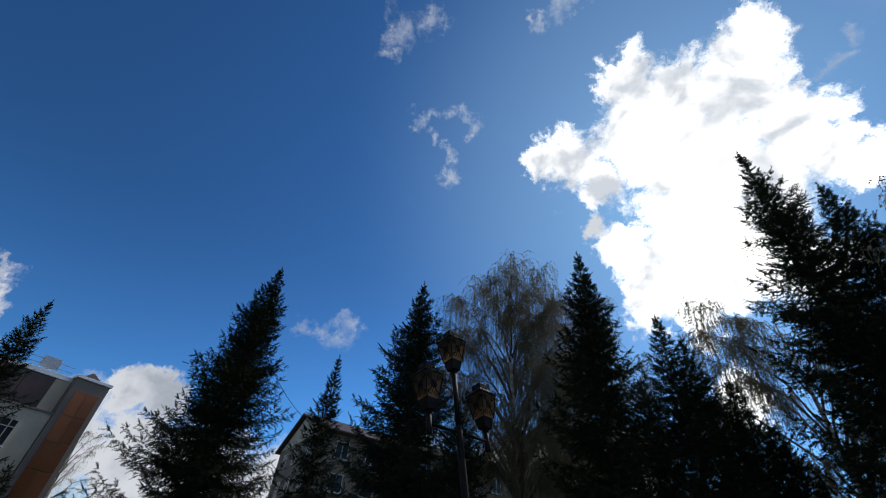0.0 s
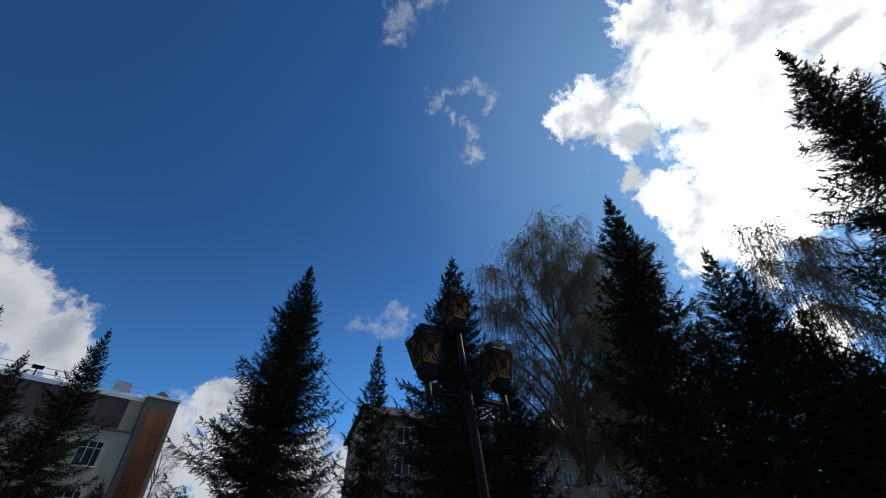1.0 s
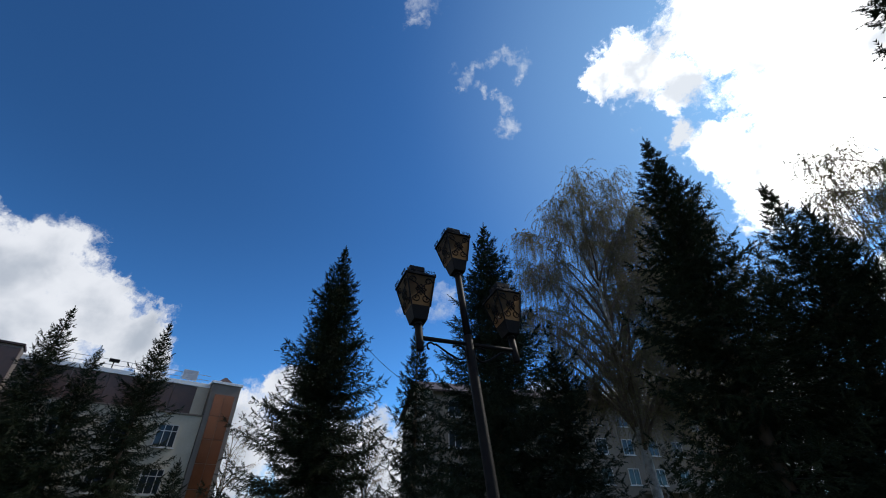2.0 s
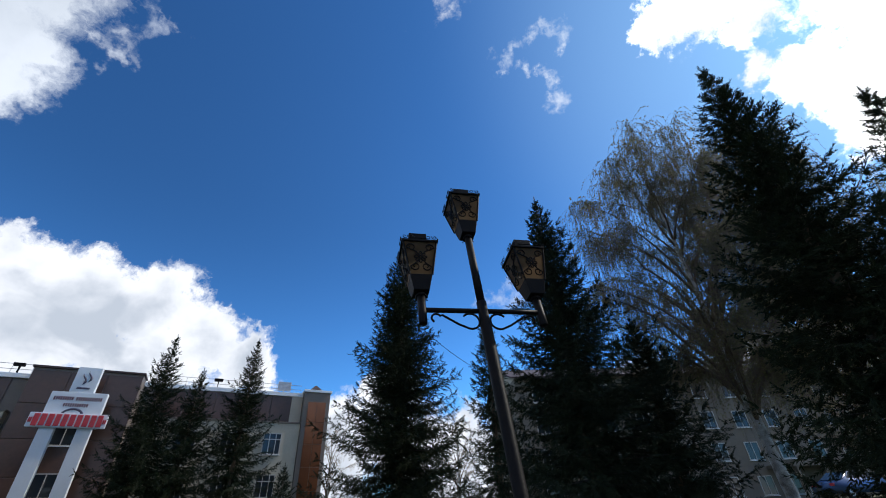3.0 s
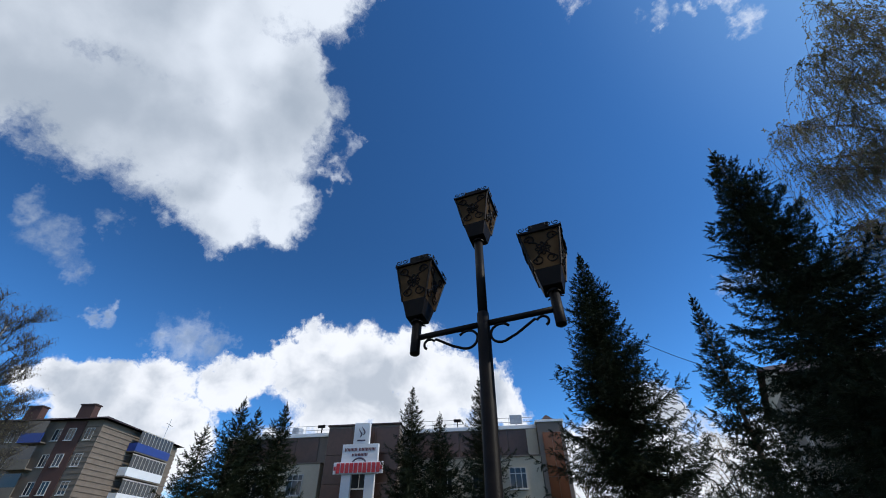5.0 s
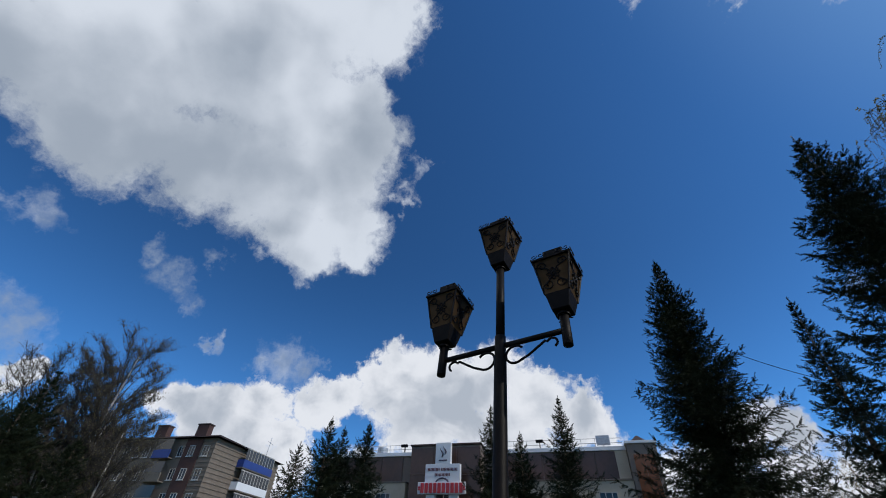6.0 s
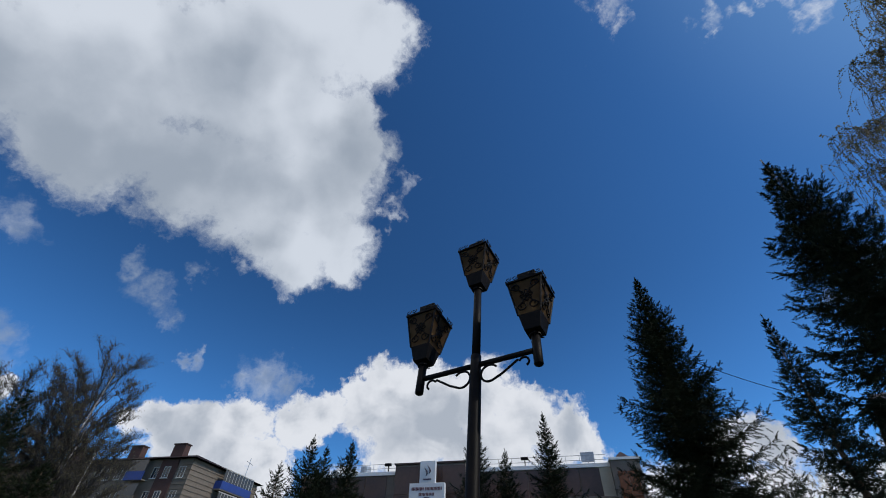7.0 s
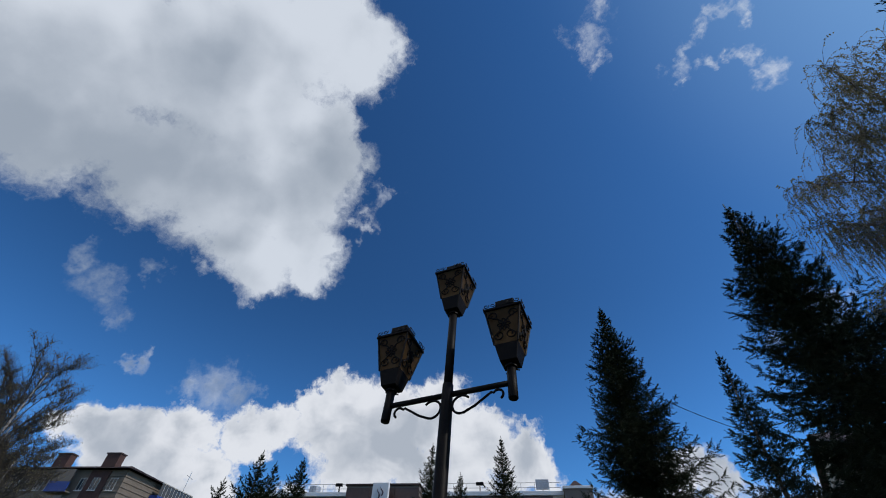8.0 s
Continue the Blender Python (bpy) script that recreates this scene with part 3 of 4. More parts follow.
    tagged(soup("crown", np.concatenate(LV), np.concatenate(LF), M_LEAF, tree), "thin young olive leaves", kind="stuff")
    return tree


WEEP = "tall weeping birch with thin hanging twigs and young leaves"
birch(3.7, 24.5, 19.3, 5.6, 31, WEEP, strands=11500, leaves=18, lean=(-0.3, 0.0), droop=1.7, limbs=44, rise=0.35, steep=1.1, low=0.14)
birch(7.4, 26.0, 18.2, 5.0, 32, WEEP, strands=6500, leaves=16, droop=1.7, limbs=34, rise=0.35, steep=1.1, low=0.14)
birch(13.6, 15.8, 12.6, 4.4, 33, WEEP, strands=6000, leaves=9, droop=1.7, limbs=28, rise=0.35, steep=1.1, low=0.16)
birch(14.2, 7.6, 11.6, 3.2, 34, WEEP, strands=2500, leaves=8, droop=1.3, limbs=18)
BARE = "bare multi-stemmed birch with upswept twigs by the street"
birch(-31.8, -10.6, 12.4, 3.4, 35, BARE, strands=9000, leaves=1, droop=0.06, lean=(0.2, 0.5), limbs=36, rise=1.9, wood=M_DARKTWIG, low=0.08, steep=1.9)
birch(-32.6, -12.2, 10.8, 3.4, 36, BARE, strands=8000, leaves=1, droop=0.06, limbs=32, rise=1.9, wood=M_DARKTWIG, low=0.08, steep=1.8)
birch(-31.0, -14.0, 9.8, 3.2, 37, BARE, strands=7000, leaves=1, droop=0.06, limbs=30, rise=1.9, wood=M_DARKTWIG, low=0.08, steep=1.8)
birch(-29.8, -7.6, 6.6, 2.8, 40, BARE, strands=6000, leaves=1, droop=0.06, limbs=28, rise=1.7, wood=M_DARKTWIG, low=0.06)
birch(-30.2, -9.2, 8.4, 3.0, 41, BARE, strands=7000, leaves=1, droop=0.06, limbs=28, rise=1.7, wood=M_DARKTWIG, low=0.06)
birch(8.6, 33.0, 10.0, 3.0, 42, "leafless young birch in front of the rear building", strands=4500, leaves=2, droop=0.6, limbs=26, low=0.08)
birch(-34.8, 39.9, 9.5, 2.6, 38, "small bare birch behind the corner tower", strands=1200, leaves=3, droop=0.6)
birch(-16.5, 36.0, 7.5, 2.4, 39, "small bare birch in front of the rear building", strands=1000, leaves=4, droop=0.6)


# ---- three-armed street lamp ----
def lantern(z0, x, root):
    """A square tapered lantern: skirt, corner posts, panes with scrollwork, rim with curls, cap."""
    hb, hs, ht = 0.075, 0.108, 0.17
    zs, zt = z0 + 0.16, z0 + 0.53
    lan = new("lantern")
    lan.parent = root
    lan["label"] = "black iron lantern with grimy amber panes"
    lan.location = (x, 0, 0)
    # skirt
    bm = bmesh.new()
    low = [bm.verts.new((sx * hb, sy * hb, z0)) for sx, sy in ((-1, -1), (1, -1), (1, 1), (-1, 1))]
    top = [bm.verts.new((sx * hs, sy * hs, zs)) for sx, sy in ((-1, -1), (1, -1), (1, 1), (-1, 1))]
    bm.faces.new(low[::-1])
    bm.faces.new(top)
    for k in range(4):
        bm.faces.new((low[k], low[(k + 1) % 4], top[(k + 1) % 4], top[k]))
    bmesh.ops.bevel(bm, geom=list(bm.edges), offset=0.004, segments=1, affect="EDGES")
    part("skirt", bm, M_IRON, lan)
    corners = ((-1, -1), (1, -1), (1, 1), (-1, 1))
    for sx, sy in corners:
        part("corner_post", tubed([(sx * hs, sy * hs, zs - 0.005), (sx * ht, sy * ht, zt)], 0.0095, 6), M_IRON, lan)
    for k in range(4):
        (ax, ay), (bx, by) = corners[k], corners[(k + 1) % 4]
        inn = 0.985
        q = [Vector((ax * hs * inn, ay * hs * inn, zs)), Vector((bx * hs * inn, by * hs * inn, zs)),
             Vector((bx * ht * inn, by * ht * inn, zt)), Vector((ax * ht * inn, ay * ht * inn, zt))]
        nrm = (q[1] - q[0]).cross(q[3] - q[0]).normalized()
        bm = bmesh.new()
        f = [bm.verts.new(p) for p in q] + [bm.verts.new(p - nrm * 0.004) for p in q]
        for loop in ((0, 1, 2, 3), (7, 6, 5, 4), (0, 4, 5, 1), (1, 5, 6, 2), (2, 6, 7, 3), (3, 7, 4, 0)):
            bm.faces.new([f[i] for i in loop])
        part("pane", bm, M_PANE, lan, "grimy amber pane").visible_shadow = False
        # scrolls and a small rosette in front of the pane
        bm = bmesh.new()
        right = (q[1] - q[0]).normalized()
        up = nrm.cross(right)
        mid = (q[0] + q[1] + q[2] + q[3]) / 4 + nrm * 0.006

        def at(u, v):
            return mid + right * u * 1.2 + up * v * 1.25

        # four corner scrolls, four petals round a ring, and stems between them
        for su in (-1, 1):
            for sv in (-1, 1):
                pts = []
                for i in range(15):
                    a, r = i * 0.52, 0.040 * (1 - i / 19)
                    pts.append(at(su * (0.060 + 0.016 * sv + r * math.cos(a)), sv * (0.085 + r * math.sin(a))))
                tube(bm, pts, [0.0065] * len(pts), 4)
                tube(bm, [at(su * 0.018, sv * 0.02), at(su * 0.036, sv * 0.05), at(su * (0.098 + 0.016 * sv), sv * 0.086)], [0.006] * 3, 4)
        for q4 in range(8):
            a = q4 * math.pi / 4
            petal = [at((0.030 + 0.022 * math.cos(j * 0.785)) * math.cos(a) - 0.012 * math.sin(j * 0.785) * math.sin(a),
                        (0.030 + 0.022 * math.cos(j * 0.785)) * math.sin(a) + 0.012 * math.sin(j * 0.785) * math.cos(a)) for j in range(9)]
            tube(bm, petal, [0.006] * 9, 4)
        ring = [at(0.014 * math.cos(a * 0.52), 0.014 * math.sin(a * 0.52)) for a in range(13)]
        tube(bm, ring, [0.008] * 13, 4)
        part("scrollwork", bm, M_IRON, lan)
    # rim, curls, cap
    bm = bmesh.new()
    o, w = ht + 0.014, 0.026
    for x0, x1, y0, y1 in ((-o, o, -o, -o + w), (-o, o, o - w, o), (-o, -o + w, -o + w, o - w), (o - w, o, -o + w, o - w)):
        box(bm, x0, x1, y0, y1, zt - 0.006, zt + 0.016)
    part("rim", bm, M_IRON, lan)
    for k in range(4):
        turn = Matrix.Rotation(math.pi / 2 * k, 3, "Z")
        for u in (-1, 1):
            bm = bmesh.new()
            for c in (0.085, 0.150):
                pts = [turn @ Vector((u * (c + 0.030 * (1 - i / 18) * math.cos(i * 0.55 + 2.6)), o + 0.004, zt + 0.044 + 0.030 * (1 - i / 16) * math.sin(i * 0.55 + 2.6))) for i in range(13)]
                tube(bm, pts, [0.0042] * 13, 5)
            part("curl", bm, M_IRON, lan)
    bm = bmesh.new()
    low = [bm.verts.new((sx * (o - 0.02), sy * (o - 0.02), zt + 0.014)) for sx, sy in corners]
    top = [bm.verts.new((sx * 0.085, sy * 0.085, zt + 0.12)) for sx, sy in corners]
    for k in range(4):
        bm.faces.new((low[k], low[(k + 1) % 4], top[(k + 1) % 4], top[k]))
    bm.faces.new(low[::-1])
    bm.faces.new(top)
    part("roof", bm, M_IRON, lan)
    part("cap", boxed(-0.092, 0.092, -0.092, 0.092, zt + 0.12, zt + 0.19, bevel=0.005), M_IRON, lan)
    part("bulb", tubed([(0, 0, zs), (0, 0, zs + 0.05), (0, 0, zs + 0.12), (0, 0, zs + 0.19)], [0.02, 0.022, 0.045, 0.015], 12), M_BULB, lan, "frosted bulb", smooth=True)
    part("collar", tubed([(0, 0, z0 - 0.035), (0, 0, z0 - 0.02)], 0.054, 12), M_IRON, lan)
    for a in range(3):
        d = Vector((math.cos(a * 2.09 + 0.4), math.sin(a * 2.09 + 0.4), 0))
        part("set_screw", tubed([d * 0.04 + Vector((0, 0, z0 - 0.05)), d * 0.072 + Vector((0, 0, z0 - 0.05))], 0.006, 6), M_IRON, lan)
    return lan


lamp_axis = Vector((-0.14, 0.11, 1.0)).normalized()
lamp_arm = Vector((0.741, 0.672, 0.0))
lamp_arm = (lamp_arm - lamp_axis * lamp_arm.dot(lamp_axis)).normalized()
lamp_side = lamp_axis.cross(lamp_arm)
lamp_pose = Matrix((lamp_arm, lamp_side, lamp_axis)).transposed().to_4x4()
lamp_pose.translation = (0.544, 5.871, 0.0)
lamp = thing("street_lamp", lamp_pose, "black iron street lamp with three lanterns, leaning slightly", "street lamp")
JOINT, NECK, ARM = 3.23, 4.22, 0.58
part("post", tubed([(0, 0, -0.3), (0, 0, 0.3), (0, 0, 0.34), (0, 0, JOINT - 0.14), (0, 0, JOINT - 0.12), (0, 0, JOINT + 0.1)],
                   [0.080, 0.080, 0.054, 0.052, 0.049, 0.048], 20), M_IRON, lamp, smooth=True)
part("upper_post", tubed([(0, 0, JOINT + 0.09), (0, 0, NECK)], 0.040, 18), M_IRON, lamp, smooth=True)
part("base_flange", tubed([(0, 0, 0.0), (0, 0, 0.03)], 0.16, 24), M_IRON, lamp)
lantern(NECK, 0.0, lamp)
for side in (-1, 1):
    part("arm", tubed([(side * 0.04, 0, JOINT), (side * ARM, 0, JOINT)], 0.024, 12), M_IRON, lamp, smooth=True)
    part("arm_pipe", tubed([(side * ARM, 0, JOINT - 0.15), (side * ARM, 0, JOINT - 0.145), (side * ARM, 0, JOINT + 0.18)], [0.036, 0.040, 0.040], 16), M_IRON, lamp, smooth=True)
    # the S-shaped brace: a big curl at the post, a small one at the pipe
    curl = [(side * (0.135 + 0.082 * math.cos(radians(40 + i * 19))), 0, JOINT - 0.112 + 0.082 * math.sin(radians(40 + i * 19))) for i in range(14)]
    tail = [(side * (0.20 + 0.05 * i), 0, JOINT - 0.182 + 0.033 * i) for i in range(1, 5)]
    hook = [(side * (0.455 + 0.045 * math.cos(radians(150 - i * 30))), 0, JOINT - 0.085 + 0.045 * math.sin(radians(150 - i * 30))) for i in range(8)]
    part("scroll_brace", tubed(curl + tail + hook, 0.0105, 7), M_IRON, lamp, smooth=True)
lantern(JOINT + 0.18, -ARM, lamp)
lantern(JOINT + 0.18, ARM, lamp)


# ---- windows ----
def window(parent, x, z, w, h, y, out=-1, mullions=(0.5,), transom=0.0):
    """A framed window in a wall of constant y; out: the side that it faces."""
    win = new("window")
    win.parent = parent
    t = 0.07
    part("pane", boxed(x - w / 2 + t, x + w / 2 - t, y + out * 0.01, y + out * 0.03, z - h / 2 + t, z + h / 2 - t), M_WINDOW, win)
    bm = bmesh.new()
    a, b = sorted((y + out * 0.005, y + out * 0.07))
    box(bm, x - w / 2, x + w / 2, a, b, z + h / 2 - t, z + h / 2)
    box(bm, x - w / 2, x + w / 2, a, b, z - h / 2, z - h / 2 + t)
    box(bm, x - w / 2, x - w / 2 + t, a, b, z - h / 2 + t, z + h / 2 - t)
    box(bm, x + w / 2 - t, x + w / 2, a, b, z - h / 2 + t, z + h / 2 - t)
    for m in mullions:
        box(bm, x - w / 2 + w * m - 0.03, x - w / 2 + w * m + 0.03, a, b, z - h / 2 + t, z + h / 2 - t)
    if transom:
        box(bm, x - w / 2 + t, x + w / 2 - t, a, b, z + h / 2 - transom - 0.03, z + h / 2 - transom + 0.03)
    part("frame", bm, M_FRAME, win)
    c, d = sorted((y + out * 0.0, y + out * 0.16))
    part("sill", boxed(x - w / 2 - 0.06, x + w / 2 + 0.06, c, d, z - h / 2 - 0.06, z - h / 2 - 0.02), M_WHITE, win)
    return win


# ---- office building ----
office = thing("office_building", pose(-29.1, 33.15, 1.4, 0, 0, 57.6), "three-storey office with cream wings and brown panelling", "office building")
ROOF = 10.6
part("main_wall", boxed(-33, -2.4, 0.0, 14, -1.5, ROOF - 0.35), M_SLAB, office, "grey-brown main wall")
part("cornice", boxed(-33.2, -2.4, -0.18, 14.2, ROOF - 0.35, ROOF, bevel=0.02), M_WHITE, office, "pale metal cornice")
x = -2.9
while x > -31:
    if not -23.2 < x - 0.9 < -14.6:
        for z in (8.02,):
            part("panel", boxed(x - 2.25, x - 0.02, -0.09, -0.004, z, ROOF - 0.40, bevel=0.01), M_BROWN, office)
    x -= 2.3
part("pier", boxed(-3.4, -2.42, -0.14, -0.002, 8.0, ROOF - 0.36), M_CREAM, office)
for x0, x1 in ((-14.4, -2.42), (-32.4, -22.9)):
    part("cream_wing", boxed(x0, x1, -0.75, -0.002, -1.5, 7.75), M_CREAM, office, "cream rendered wing")
    part("coping", boxed(x0 - 0.08, x1 + 0.08, -0.86, 0.0, 7.755, 7.87), M_SLAB, office, "dark sheet coping")
    n = int((x1 - x0) / 3.3)
    for k in range(n):
        for z in (6.05, 2.85, -0.2):
            window(office, x1 - 2.2 - k * 3.3, z, 1.5, 1.7, -0.755, mullions=(0.35, 0.7), transom=0.5)
part("centre_block", boxed(-22.2, -15.3, -1.6, -0.004, -1.5, ROOF + 0.15), M_SLAB, office)
for k in range(3):
    for j in range(5):
        part("panel", boxed(-22.15 + k * 2.29, -19.9 + k * 2.29, -1.68, -1.604, -1.2 + j * 2.36, 1.12 + j * 2.36, bevel=0.01), M_BROWN, office)
part("coping", boxed(-22.3, -15.2, -1.75, 0.1, ROOF + 0.155, ROOF + 0.3), M_DARKROOF, office)
for z in (6.2, 3.0):
    window(office, -18.75, z, 1.6, 1.5, -1.685, mullions=(0.5,))
# corner tower with mirror glass
part("corner_tower", boxed(-2.38, 0.0, -0.9, 6.0, -1.5, ROOF - 0.02), M_SLAB, office, "grey clad corner tower")
part("tower_cap", boxed(-2.5, 0.12, -1.02, 6.1, ROOF - 0.016, ROOF + 0.2, bevel=0.02), M_WHITE, office)
for k in range(2):
    for j in range(6):
        part("mirror_panel", boxed(-1.98 + k * 0.83, -1.18 + k * 0.83, -0.96, -0.903, -1.2 + j * 1.82, 0.58 + j * 1.82, bevel=0.008), M_COPPER, office, "orange mirror glass")
bm = bmesh.new()
got = bmesh.ops.create_cone(bm, cap_ends=True, segments=4, radius1=1.15, radius2=0.12, depth=0.75)["verts"]
for v in got:
    v.co = Matrix.Rotation(math.pi / 4, 3, "Z") @ v.co + Vector((-1.2, 0.6, ROOF + 0.6))
part("skylight", bm, M_DARKROOF, office, "dark glazed pyramid skylight")
# roof rails
for x0, x1 in ((-14.9, -2.6), (-32.8, -22.6)):
    for z in (0.35, 0.75):
        part("roof_rail", tubed([(x0, 0.15, ROOF + z), (x1, 0.15, ROOF + z)], 0.022, 6), M_STEEL, office)
    for k in range(int((x1 - x0) / 1.25) + 1):
        part("rail_post", tubed([(x0 + k * 1.25, 0.15, ROOF - 0.02), (x0 + k * 1.25, 0.15, ROOF + 0.77)], 0.02, 6), M_STEEL, office)
dish = bmesh.new()
box(dish, -4.75, -3.55, 0.6, 0.75, ROOF + 0.3, ROOF + 1.15, bevel=0.03)
box(dish, -4.2, -4.1, 0.7, 0.95, ROOF, ROOF + 0.5)
part("roof_panel", dish, M_STEEL, office, "grey metal box on the roof")
for fx in (-9.9, -23.6):
    bm = bmesh.new()
    box(bm, fx - 0.35, fx + 0.35, -0.25, 0.0, ROOF + 0.5, ROOF + 0.75, bevel=0.03)
    box(bm, fx - 0.04, fx + 0.04, -0.02, 0.14, ROOF, ROOF + 0.52)
    part("floodlight", bm, M_IRON, office, "dark floodlight on a bracket")
bm = bmesh.new()
tube(bm, [(-26.5, 1.0, ROOF), (-26.5, 1.0, ROOF + 0.75)], [0.55, 0.55], 14)
part("roof_vent", bm, M_STEEL, office)

# ---- sign stele in front of the office ----
stele = thing("sign_stele", pose(-36.3, 15.9, 1.4, 0, 0, 57.6), "white two-legged sign tower with red lettering", "sign")
for x0, x1 in ((-1.45, -0.62), (0.62, 1.45)):
    part("leg", boxed(x0, x1, -0.2, 0.2, -1.5, 6.4, bevel=0.02), M_SIGN, stele)
part("sign_panel", boxed(-1.62, 1.62, -0.24, 0.24, 6.4, 8.75, bevel=0.02), M_SIGN, stele, "white sign panel")
part("head_panel", boxed(-0.72, 0.72, -0.22, 0.22, 8.755, 10.55, bevel=0.02), M_SIGN, stele, "white head panel")
for row, z0, z1, n, w in ((1.40, 8.16, 8.42, 22, 0.085), (0.72, 7.74, 7.98, 11, 0.085)):
    for k in range(n):
        if (n, k) != (22, 9):
            cx = -row + (k + 0.5) * 2 * row / n
            part("print_bar", boxed(cx - w / 2, cx + w / 2, -0.262, -0.243, z0 + 0.015 * (k % 3), z1), M_PRINT, stele)
part("print_bar", boxed(-0.38, 0.38, -0.242, -0.223, 8.98, 9.1), M_INK, stele)
bm = bmesh.new()
for s, ox, oz in ((1, -0.14, 9.72), (1, 0.14, 9.9)):
    pts = [(ox + s * 0.13 * math.sin(i * 0.55) , -0.235, oz - 0.42 + i * 0.085) for i in range(10)]
    tube(bm, pts, [0.02, 0.05, 0.075, 0.08, 0.07, 0.06, 0.05, 0.04, 0.025, 0.01], 6)
part("emblem", bm, M_INK, stele, "dark flame-shaped emblem")
arch = [(0.62 * math.cos(radians(180 - i * 15)), -0.25, 7.1 + 0.5 * math.sin(radians(180 - i * 15))) for i in range(13)]
part("arch", tubed(arch, 0.07, 6), M_INK, stele)
part("name_board", boxed(-2.2, 2.2, -0.40, -0.28, 6.35, 7.28, bevel=0.03), M_SIGN, stele, "pale board behind red lettering")
for k in range(10):
    cx = -1.76 + k * 0.392
    part("letter_bar", boxed(cx - 0.15, cx + 0.15, -0.47, -0.404, 6.42 + 0.02 * (k % 2), 7.2, bevel=0.02), M_RED, stele)
for k in range(4):
    cx = (-2.1, -2.0, 2.0, 2.1)[k]
    part("quote_mark", boxed(cx - 0.035, cx + 0.035, -0.47, -0.404, 6.65, 6.95), M_RED, stele)

# ---- brick apartment house ----
flats = thing("apartment_house", pose(-62.0, -8.8, 1.5, 0, 0, -120.3), "five-storey striped brick apartment house with blue balconies", "apartment house")
EAVE = 14.4
part("wall", boxed(0, 46, -15, 0, -1.5, EAVE), M_BRICK, flats)
z = 0.2
while z < EAVE - 0.3:
    part("brick_band", boxed(-0.07, 2.0, -15.05, -0.0 + 0.07, z, z + 0.26), M_BRICK, flats, "projecting brick course")
    z += 0.56
for x0 in (2.1, 16.2, 30.0):
    part("stair_bay", boxed(x0, x0 + 2.6, 0.002, 0.12, -1.5, EAVE - 0.1), M_REDBRICK, flats, "red brick bay")
for k in range(5):
    z = 1.6 + 2.8 * k
    for x in (1.2, 3.4, 5.2, 9.4, 11.0, 12.6, 14.4, 20.0, 22.0, 24.0, 27.0, 33.6, 35.4, 38.0):
        window(flats, x, z, 0.95, 1.35, 0.125 if 2.1 < x < 4.7 else 0.004, out=1)
# end-wall balconies
for k in range(5):
    z = 0.6 + 2.8 * k
    mat = M_BLUE if k in (1, 4) else M_WHITE
    bal = new("balcony")
    bal.parent = flats
    bal["label"] = "blue balcony" if k in (1, 4) else "white balcony"
    part("floor_slab", boxed(-1.15, -0.08, -12.2, -5.2, z, z + 0.14), M_GREYWALL, bal)
    part("parapet", boxed(-1.2, -1.12, -12.2, -5.2, z + 0.145, z + 1.1), mat, bal)
    part("side_panel", boxed(-1.12, -0.08, -5.26, -5.2, z + 0.145, z + 1.1), mat, bal)
    part("side_panel", boxed(-1.12, -0.08, -12.2, -12.14, z + 0.145, z + 1.1), mat, bal)
    for j in range(10):
        y = -12.15 + j * 0.69
        part("glazing_bar", boxed(-1.18, -1.12, y, y + 0.07, z + 1.105, z + 2.5), M_FRAME, bal)
    part("glazing", boxed(-1.15, -1.14, -12.1, -5.3, z + 1.11, z + 2.48), M_WINDOW, bal)
    part("head_rail", boxed(-1.2, -1.1, -12.2, -5.2, z + 2.505, z + 2.62), M_FRAME, bal)
for k, x in ((4, 6.0), (4, 40.0), (3, 6.0), (2, 6.0)):
    z = 0.6 + 2.8 * k
    bal = new("balcony")
    bal.parent = flats
    bal["label"] = "blue balcony" if k == 4 else "grey balcony"
    part("parapet", boxed(x, x + 2.8, 0.9, 1.0, z, z + 1.05), M_BLUE if k == 4 else M_GREYWALL, bal)
    part("floor_slab", boxed(x, x + 2.8, 0.01, 0.9, z, z + 0.14), M_GREYWALL, bal)
    part("glazing", boxed(x + 0.05, x + 2.75, 0.93, 0.96, z + 1.06, z + 2.4), M_WINDOW, bal)
bm = bmesh.new()
e0, e1, r0, r1 = -0.7, 46.7, 6.5, 39.5
verts = [bm.verts.new(p) for p in ((e0, 0.7, EAVE), (e1, 0.7, EAVE), (e1, -15.7, EAVE), (e0, -15.7, EAVE), (r0, -7.5, EAVE + 2.6), (r1, -7.5, EAVE + 2.6))]
for loop in ((0, 1, 5, 4), (2, 3, 4, 5), (1, 2, 5), (3, 0, 4), (3, 2, 1, 0)):
    bm.faces.new([verts[i] for i in loop])
bmesh.ops.solidify(bm, geom=list(bm.faces), thickness=0.15)
roof = part("roof", bm, M_DARKROOF, flats, "dark hipped sheet roof")
for x in (5.6, 13.0, 24.0):
    stack = part("chimney", boxed(x, x + 2.0, -4.6, -3.6, EAVE + 0.6, EAVE + 3.0, bevel=0.03), M_REDBRICK, roof, "red brick chimney")
    part("chimney_cap", boxed(x - 0.1, x + 2.1, -4.7, -3.5, EAVE + 3.004, EAVE + 3.15), M_DARKROOF, roof)
part("aerial", tubed([(1.0, -12.6, EAVE + 0.5), (0.9, -12.7, EAVE + 3.4)], 0.04, 5), M_STEEL, roof)
part("aerial", tubed([(0.9, -13.5, EAVE + 2.5), (0.95, -12.0, EAVE + 2.7)], 0.03, 5), M_STEEL, roof)

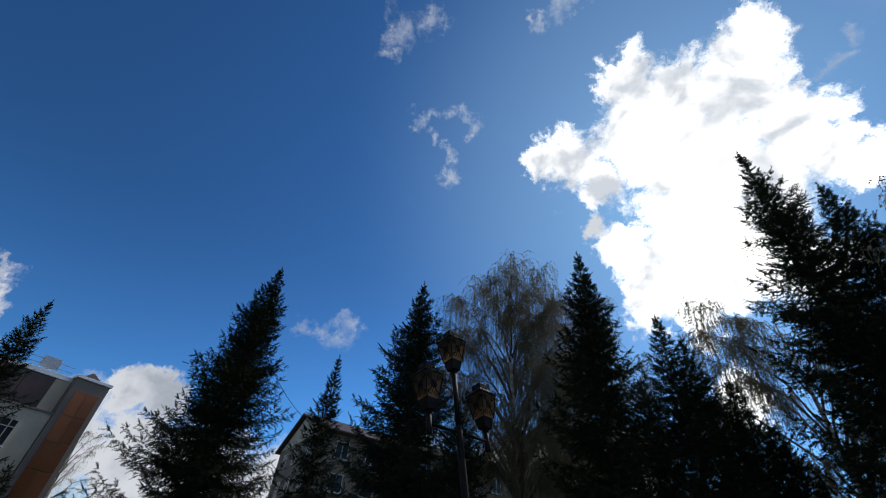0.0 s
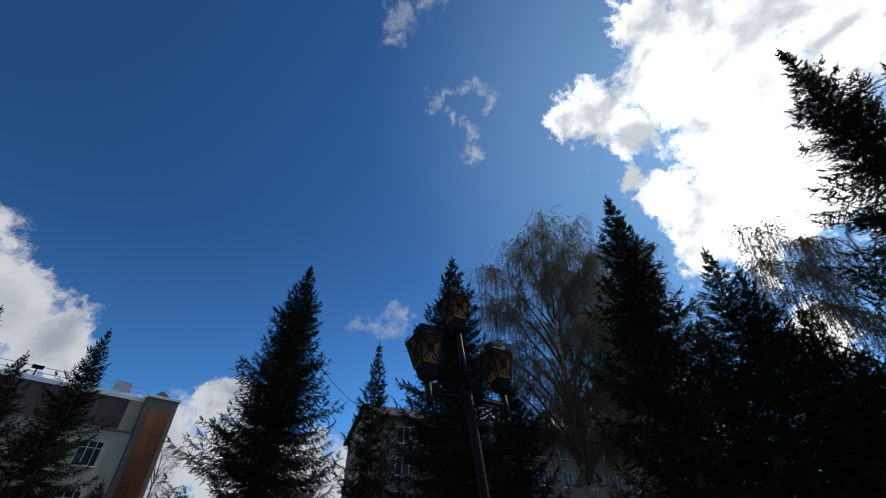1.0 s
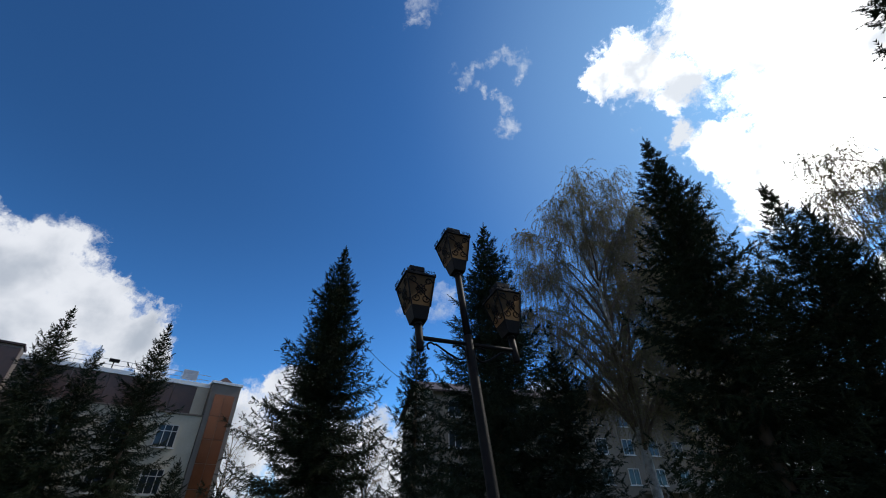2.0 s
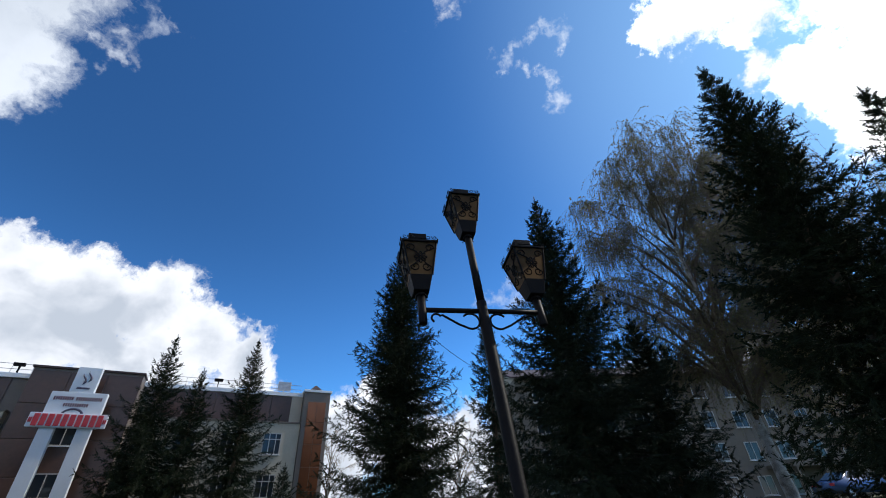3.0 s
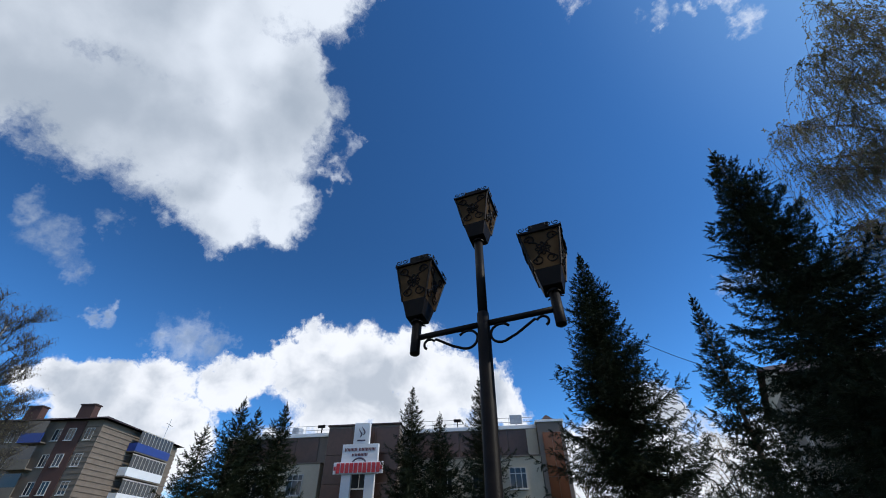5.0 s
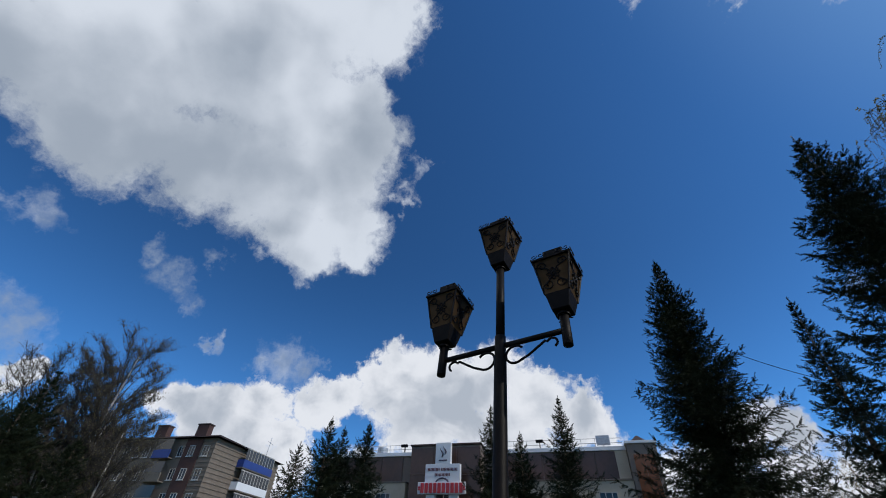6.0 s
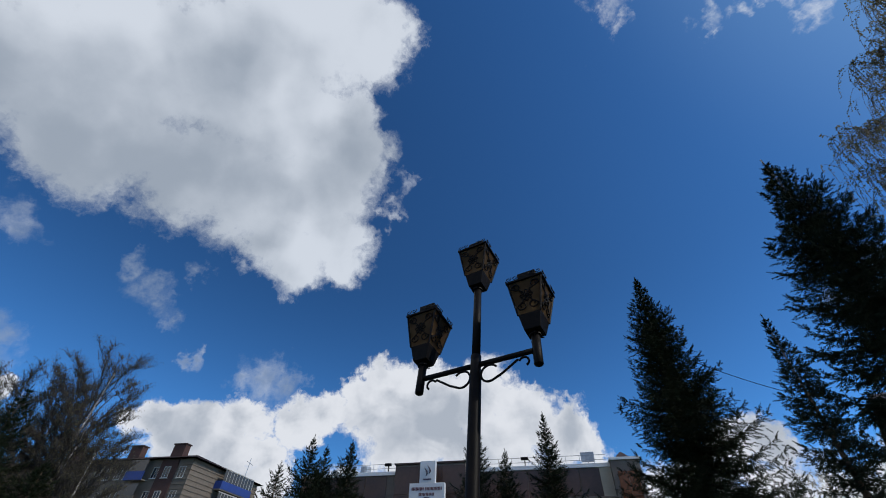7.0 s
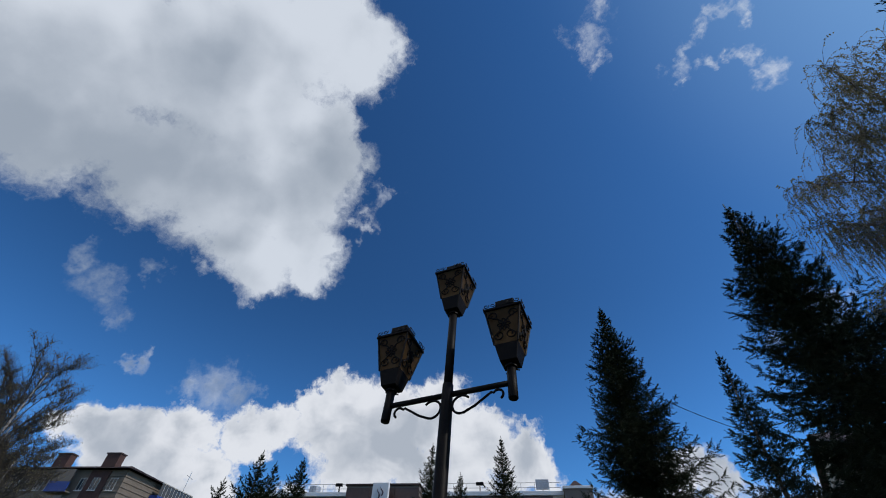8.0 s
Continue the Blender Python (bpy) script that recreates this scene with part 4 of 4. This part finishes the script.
# ---- rear building ----
rear = thing("rear_building", pose(-12.5, 41.0, 1.4, 0, 0, 34.8), "grey four-storey house with a dark pitched roof", "apartment house")
part("wall", boxed(0, 40, 0, 14, -1.5, 11.0), M_GREYWALL, rear)
bm = bmesh.new()
vs = [bm.verts.new(p) for p in ((0.0, 0, 11.004), (0.0, 14, 11.004), (0.0, 7, 13.6), (0.35, 0, 11.004), (0.35, 14, 11.004), (0.35, 7, 13.6))]
for loop in ((0, 1, 2), (5, 4, 3), (0, 3, 4, 1), (1, 4, 5, 2), (2, 5, 3, 0)):
    bm.faces.new([vs[i] for i in loop])
part("gable", bm, M_CREAM, rear, "pale rendered gable")
bm = bmesh.new()
for y0, y1 in ((-0.7, 7.0), (14.7, 7.0)):
    q = [(-0.5, y0, 10.85), (40.5, y0, 10.85), (40.5, y1, 13.75), (-0.5, y1, 13.75)]
    vs = [bm.verts.new(p) for p in q] + [bm.verts.new((a, b, c + 0.16)) for a, b, c in q]
    for loop in ((0, 1, 2, 3), (7, 6, 5, 4), (0, 4, 5, 1), (1, 5, 6, 2), (2, 6, 7, 3), (3, 7, 4, 0)):
        bm.faces.new([vs[i] for i in loop])
roof2 = part("roof", bm, M_DARKROOF, rear, "dark pitched roof")
for k in range(4):
    z = 1.2 + 2.75 * k
    for j in range(12):
        window(rear, 2.2 + j * 3.2, z, 1.35, 1.5, -0.004)
endwin = new("window_bay")
endwin.parent = rear
for k in range(4):
    for y in (3.4, 7.6, 11.0):
        z = 1.3 + 2.75 * k
        part("pane", boxed(-0.03, -0.004, y - 0.5, y + 0.5, z - 0.65, z + 0.65), M_WINDOW, endwin)
        bm = bmesh.new()
        for a in (y - 0.58, y - 0.03, y + 0.5):
            box(bm, -0.07, -0.002, a, a + 0.08, z - 0.72, z + 0.72)
        box(bm, -0.066, -0.004, y - 0.58, y + 0.58, z + 0.645, z + 0.73)
        box(bm, -0.066, -0.004, y - 0.58, y + 0.58, z - 0.73, z - 0.645)
        part("frame", bm, M_FRAME, endwin)
porch = new("porch")
porch.parent = rear
part("canopy", boxed(22.0, 30.0, -3.0, -0.01, 2.4, 2.7, bevel=0.02), M_GREYWALL, porch)
for x in (22.3, 24.8, 27.2, 29.6):
    part("pillar", boxed(x, x + 0.25, -2.9, -2.65, -1.5, 2.395), M_GREYWALL, porch)

# ---- parked cars ----
def car(x, y, turn, paint, label):
    c = thing("car", pose(x, y, ground_z(x, y), 0, 0, turn), label, "car", "parked cars")
    bm = bmesh.new()
    side = [(-2.1, 0.3), (-2.15, 0.75), (-1.95, 0.95), (-1.35, 1.0), (-0.75, 1.45), (0.75, 1.5), (1.5, 1.05), (2.0, 0.95), (2.15, 0.6), (2.1, 0.3)]
    rings = [[bm.verts.new((px, w * (0.98 if pz < 1.1 else 0.78), pz)) for px, pz in side] for w in (-0.85, 0.85)]
    for i in range(len(side)):
        j = (i + 1) % len(side)
        bm.faces.new((rings[0][i], rings[0][j], rings[1][j], rings[1][i]))
    bm.faces.new(rings[0])
    bm.faces.new(rings[1][::-1])
    bmesh.ops.bevel(bm, geom=list(bm.edges), offset=0.05, segments=2, affect="EDGES")
    part("body", bm, paint, c, smooth=True)
    for w in (-0.79, 0.79):
        bm = bmesh.new()
        vs = [bm.verts.new(p) for p in ((-1.1, w * 0.98, 1.08), (1.2, w * 0.98, 1.12), (0.7, w * 0.88, 1.4), (-0.7, w * 0.88, 1.38))]
        vs += [bm.verts.new(v.co + Vector((0, math.copysign(0.03, w), 0))) for v in vs]
        for loop in ((0, 1, 2, 3), (7, 6, 5, 4), (0, 4, 5, 1), (1, 5, 6, 2), (2, 6, 7, 3), (3, 7, 4, 0)):
            bm.faces.new([vs[i] for i in loop])
        part("side_window", bm, M_WINDOW, c)
    for x0, z0, x1, z1, nm in ((-1.36, 1.03, -0.80, 1.42, "rear_window"), (1.46, 1.08, 0.80, 1.46, "windscreen")):
        bm = bmesh.new()
        vs = [bm.verts.new(p) for p in ((x0, -0.7, z0), (x0, 0.7, z0), (x1, 0.6, z1), (x1, -0.6, z1))]
        up = Vector((math.copysign(0.03, x0), 0, 0.03))
        vs += [bm.verts.new(v.co + up) for v in vs]
        for loop in ((0, 1, 2, 3), (7, 6, 5, 4), (0, 4, 5, 1), (1, 5, 6, 2), (2, 6, 7, 3), (3, 7, 4, 0)):
            bm.faces.new([vs[i] for i in loop])
        part(nm, bm, M_WINDOW, c)
    for px in (-1.3, 1.35):
        for py in (-0.8, 0.8):
            wheel = part("wheel", tubed([(px, py - 0.1, 0.31), (px, py + 0.1, 0.31)], 0.31, 20), M_TYRE, c)
            part("rim", tubed([(px, py - 0.11, 0.31), (px, py + 0.11, 0.31)], 0.18, 14), M_STEEL, wheel)
    for py in (-0.6, 0.6):
        part("headlight", boxed(2.06, 2.16, py - 0.16, py + 0.16, 0.66, 0.8, bevel=0.02), M_LAMPW, c)
        part("tail_light", boxed(-2.16, -2.06, py - 0.14, py + 0.14, 0.7, 0.86, bevel=0.02), M_RED, c)
    return c


car(8.6, 41.5, 40, M_CARB, "dark blue car parked by the rear building")
car(12.5, 43.5, 35, M_CARW, "white car parked by the rear building")
car(-33.5, -13.2, 100, M_CARW, "white car parked on the bank by the birches")
car(-35.5, -10.0, 100, M_CARW, "white car parked on the bank by the birches")

# ---- overhead cable ----
sag = [Vector((-13.3, 43.2, 13.0)).lerp(Vector((-12.3, 22.0, 12.6)), i / 16) - Vector((0, 0, 1.2 * 4 * (i / 16) * (1 - i / 16))) for i in range(17)]
tagged(part("cable", tubed(sag, 0.02, 5), M_IRON, None), "thin black cable slung from the rear building", "cable")
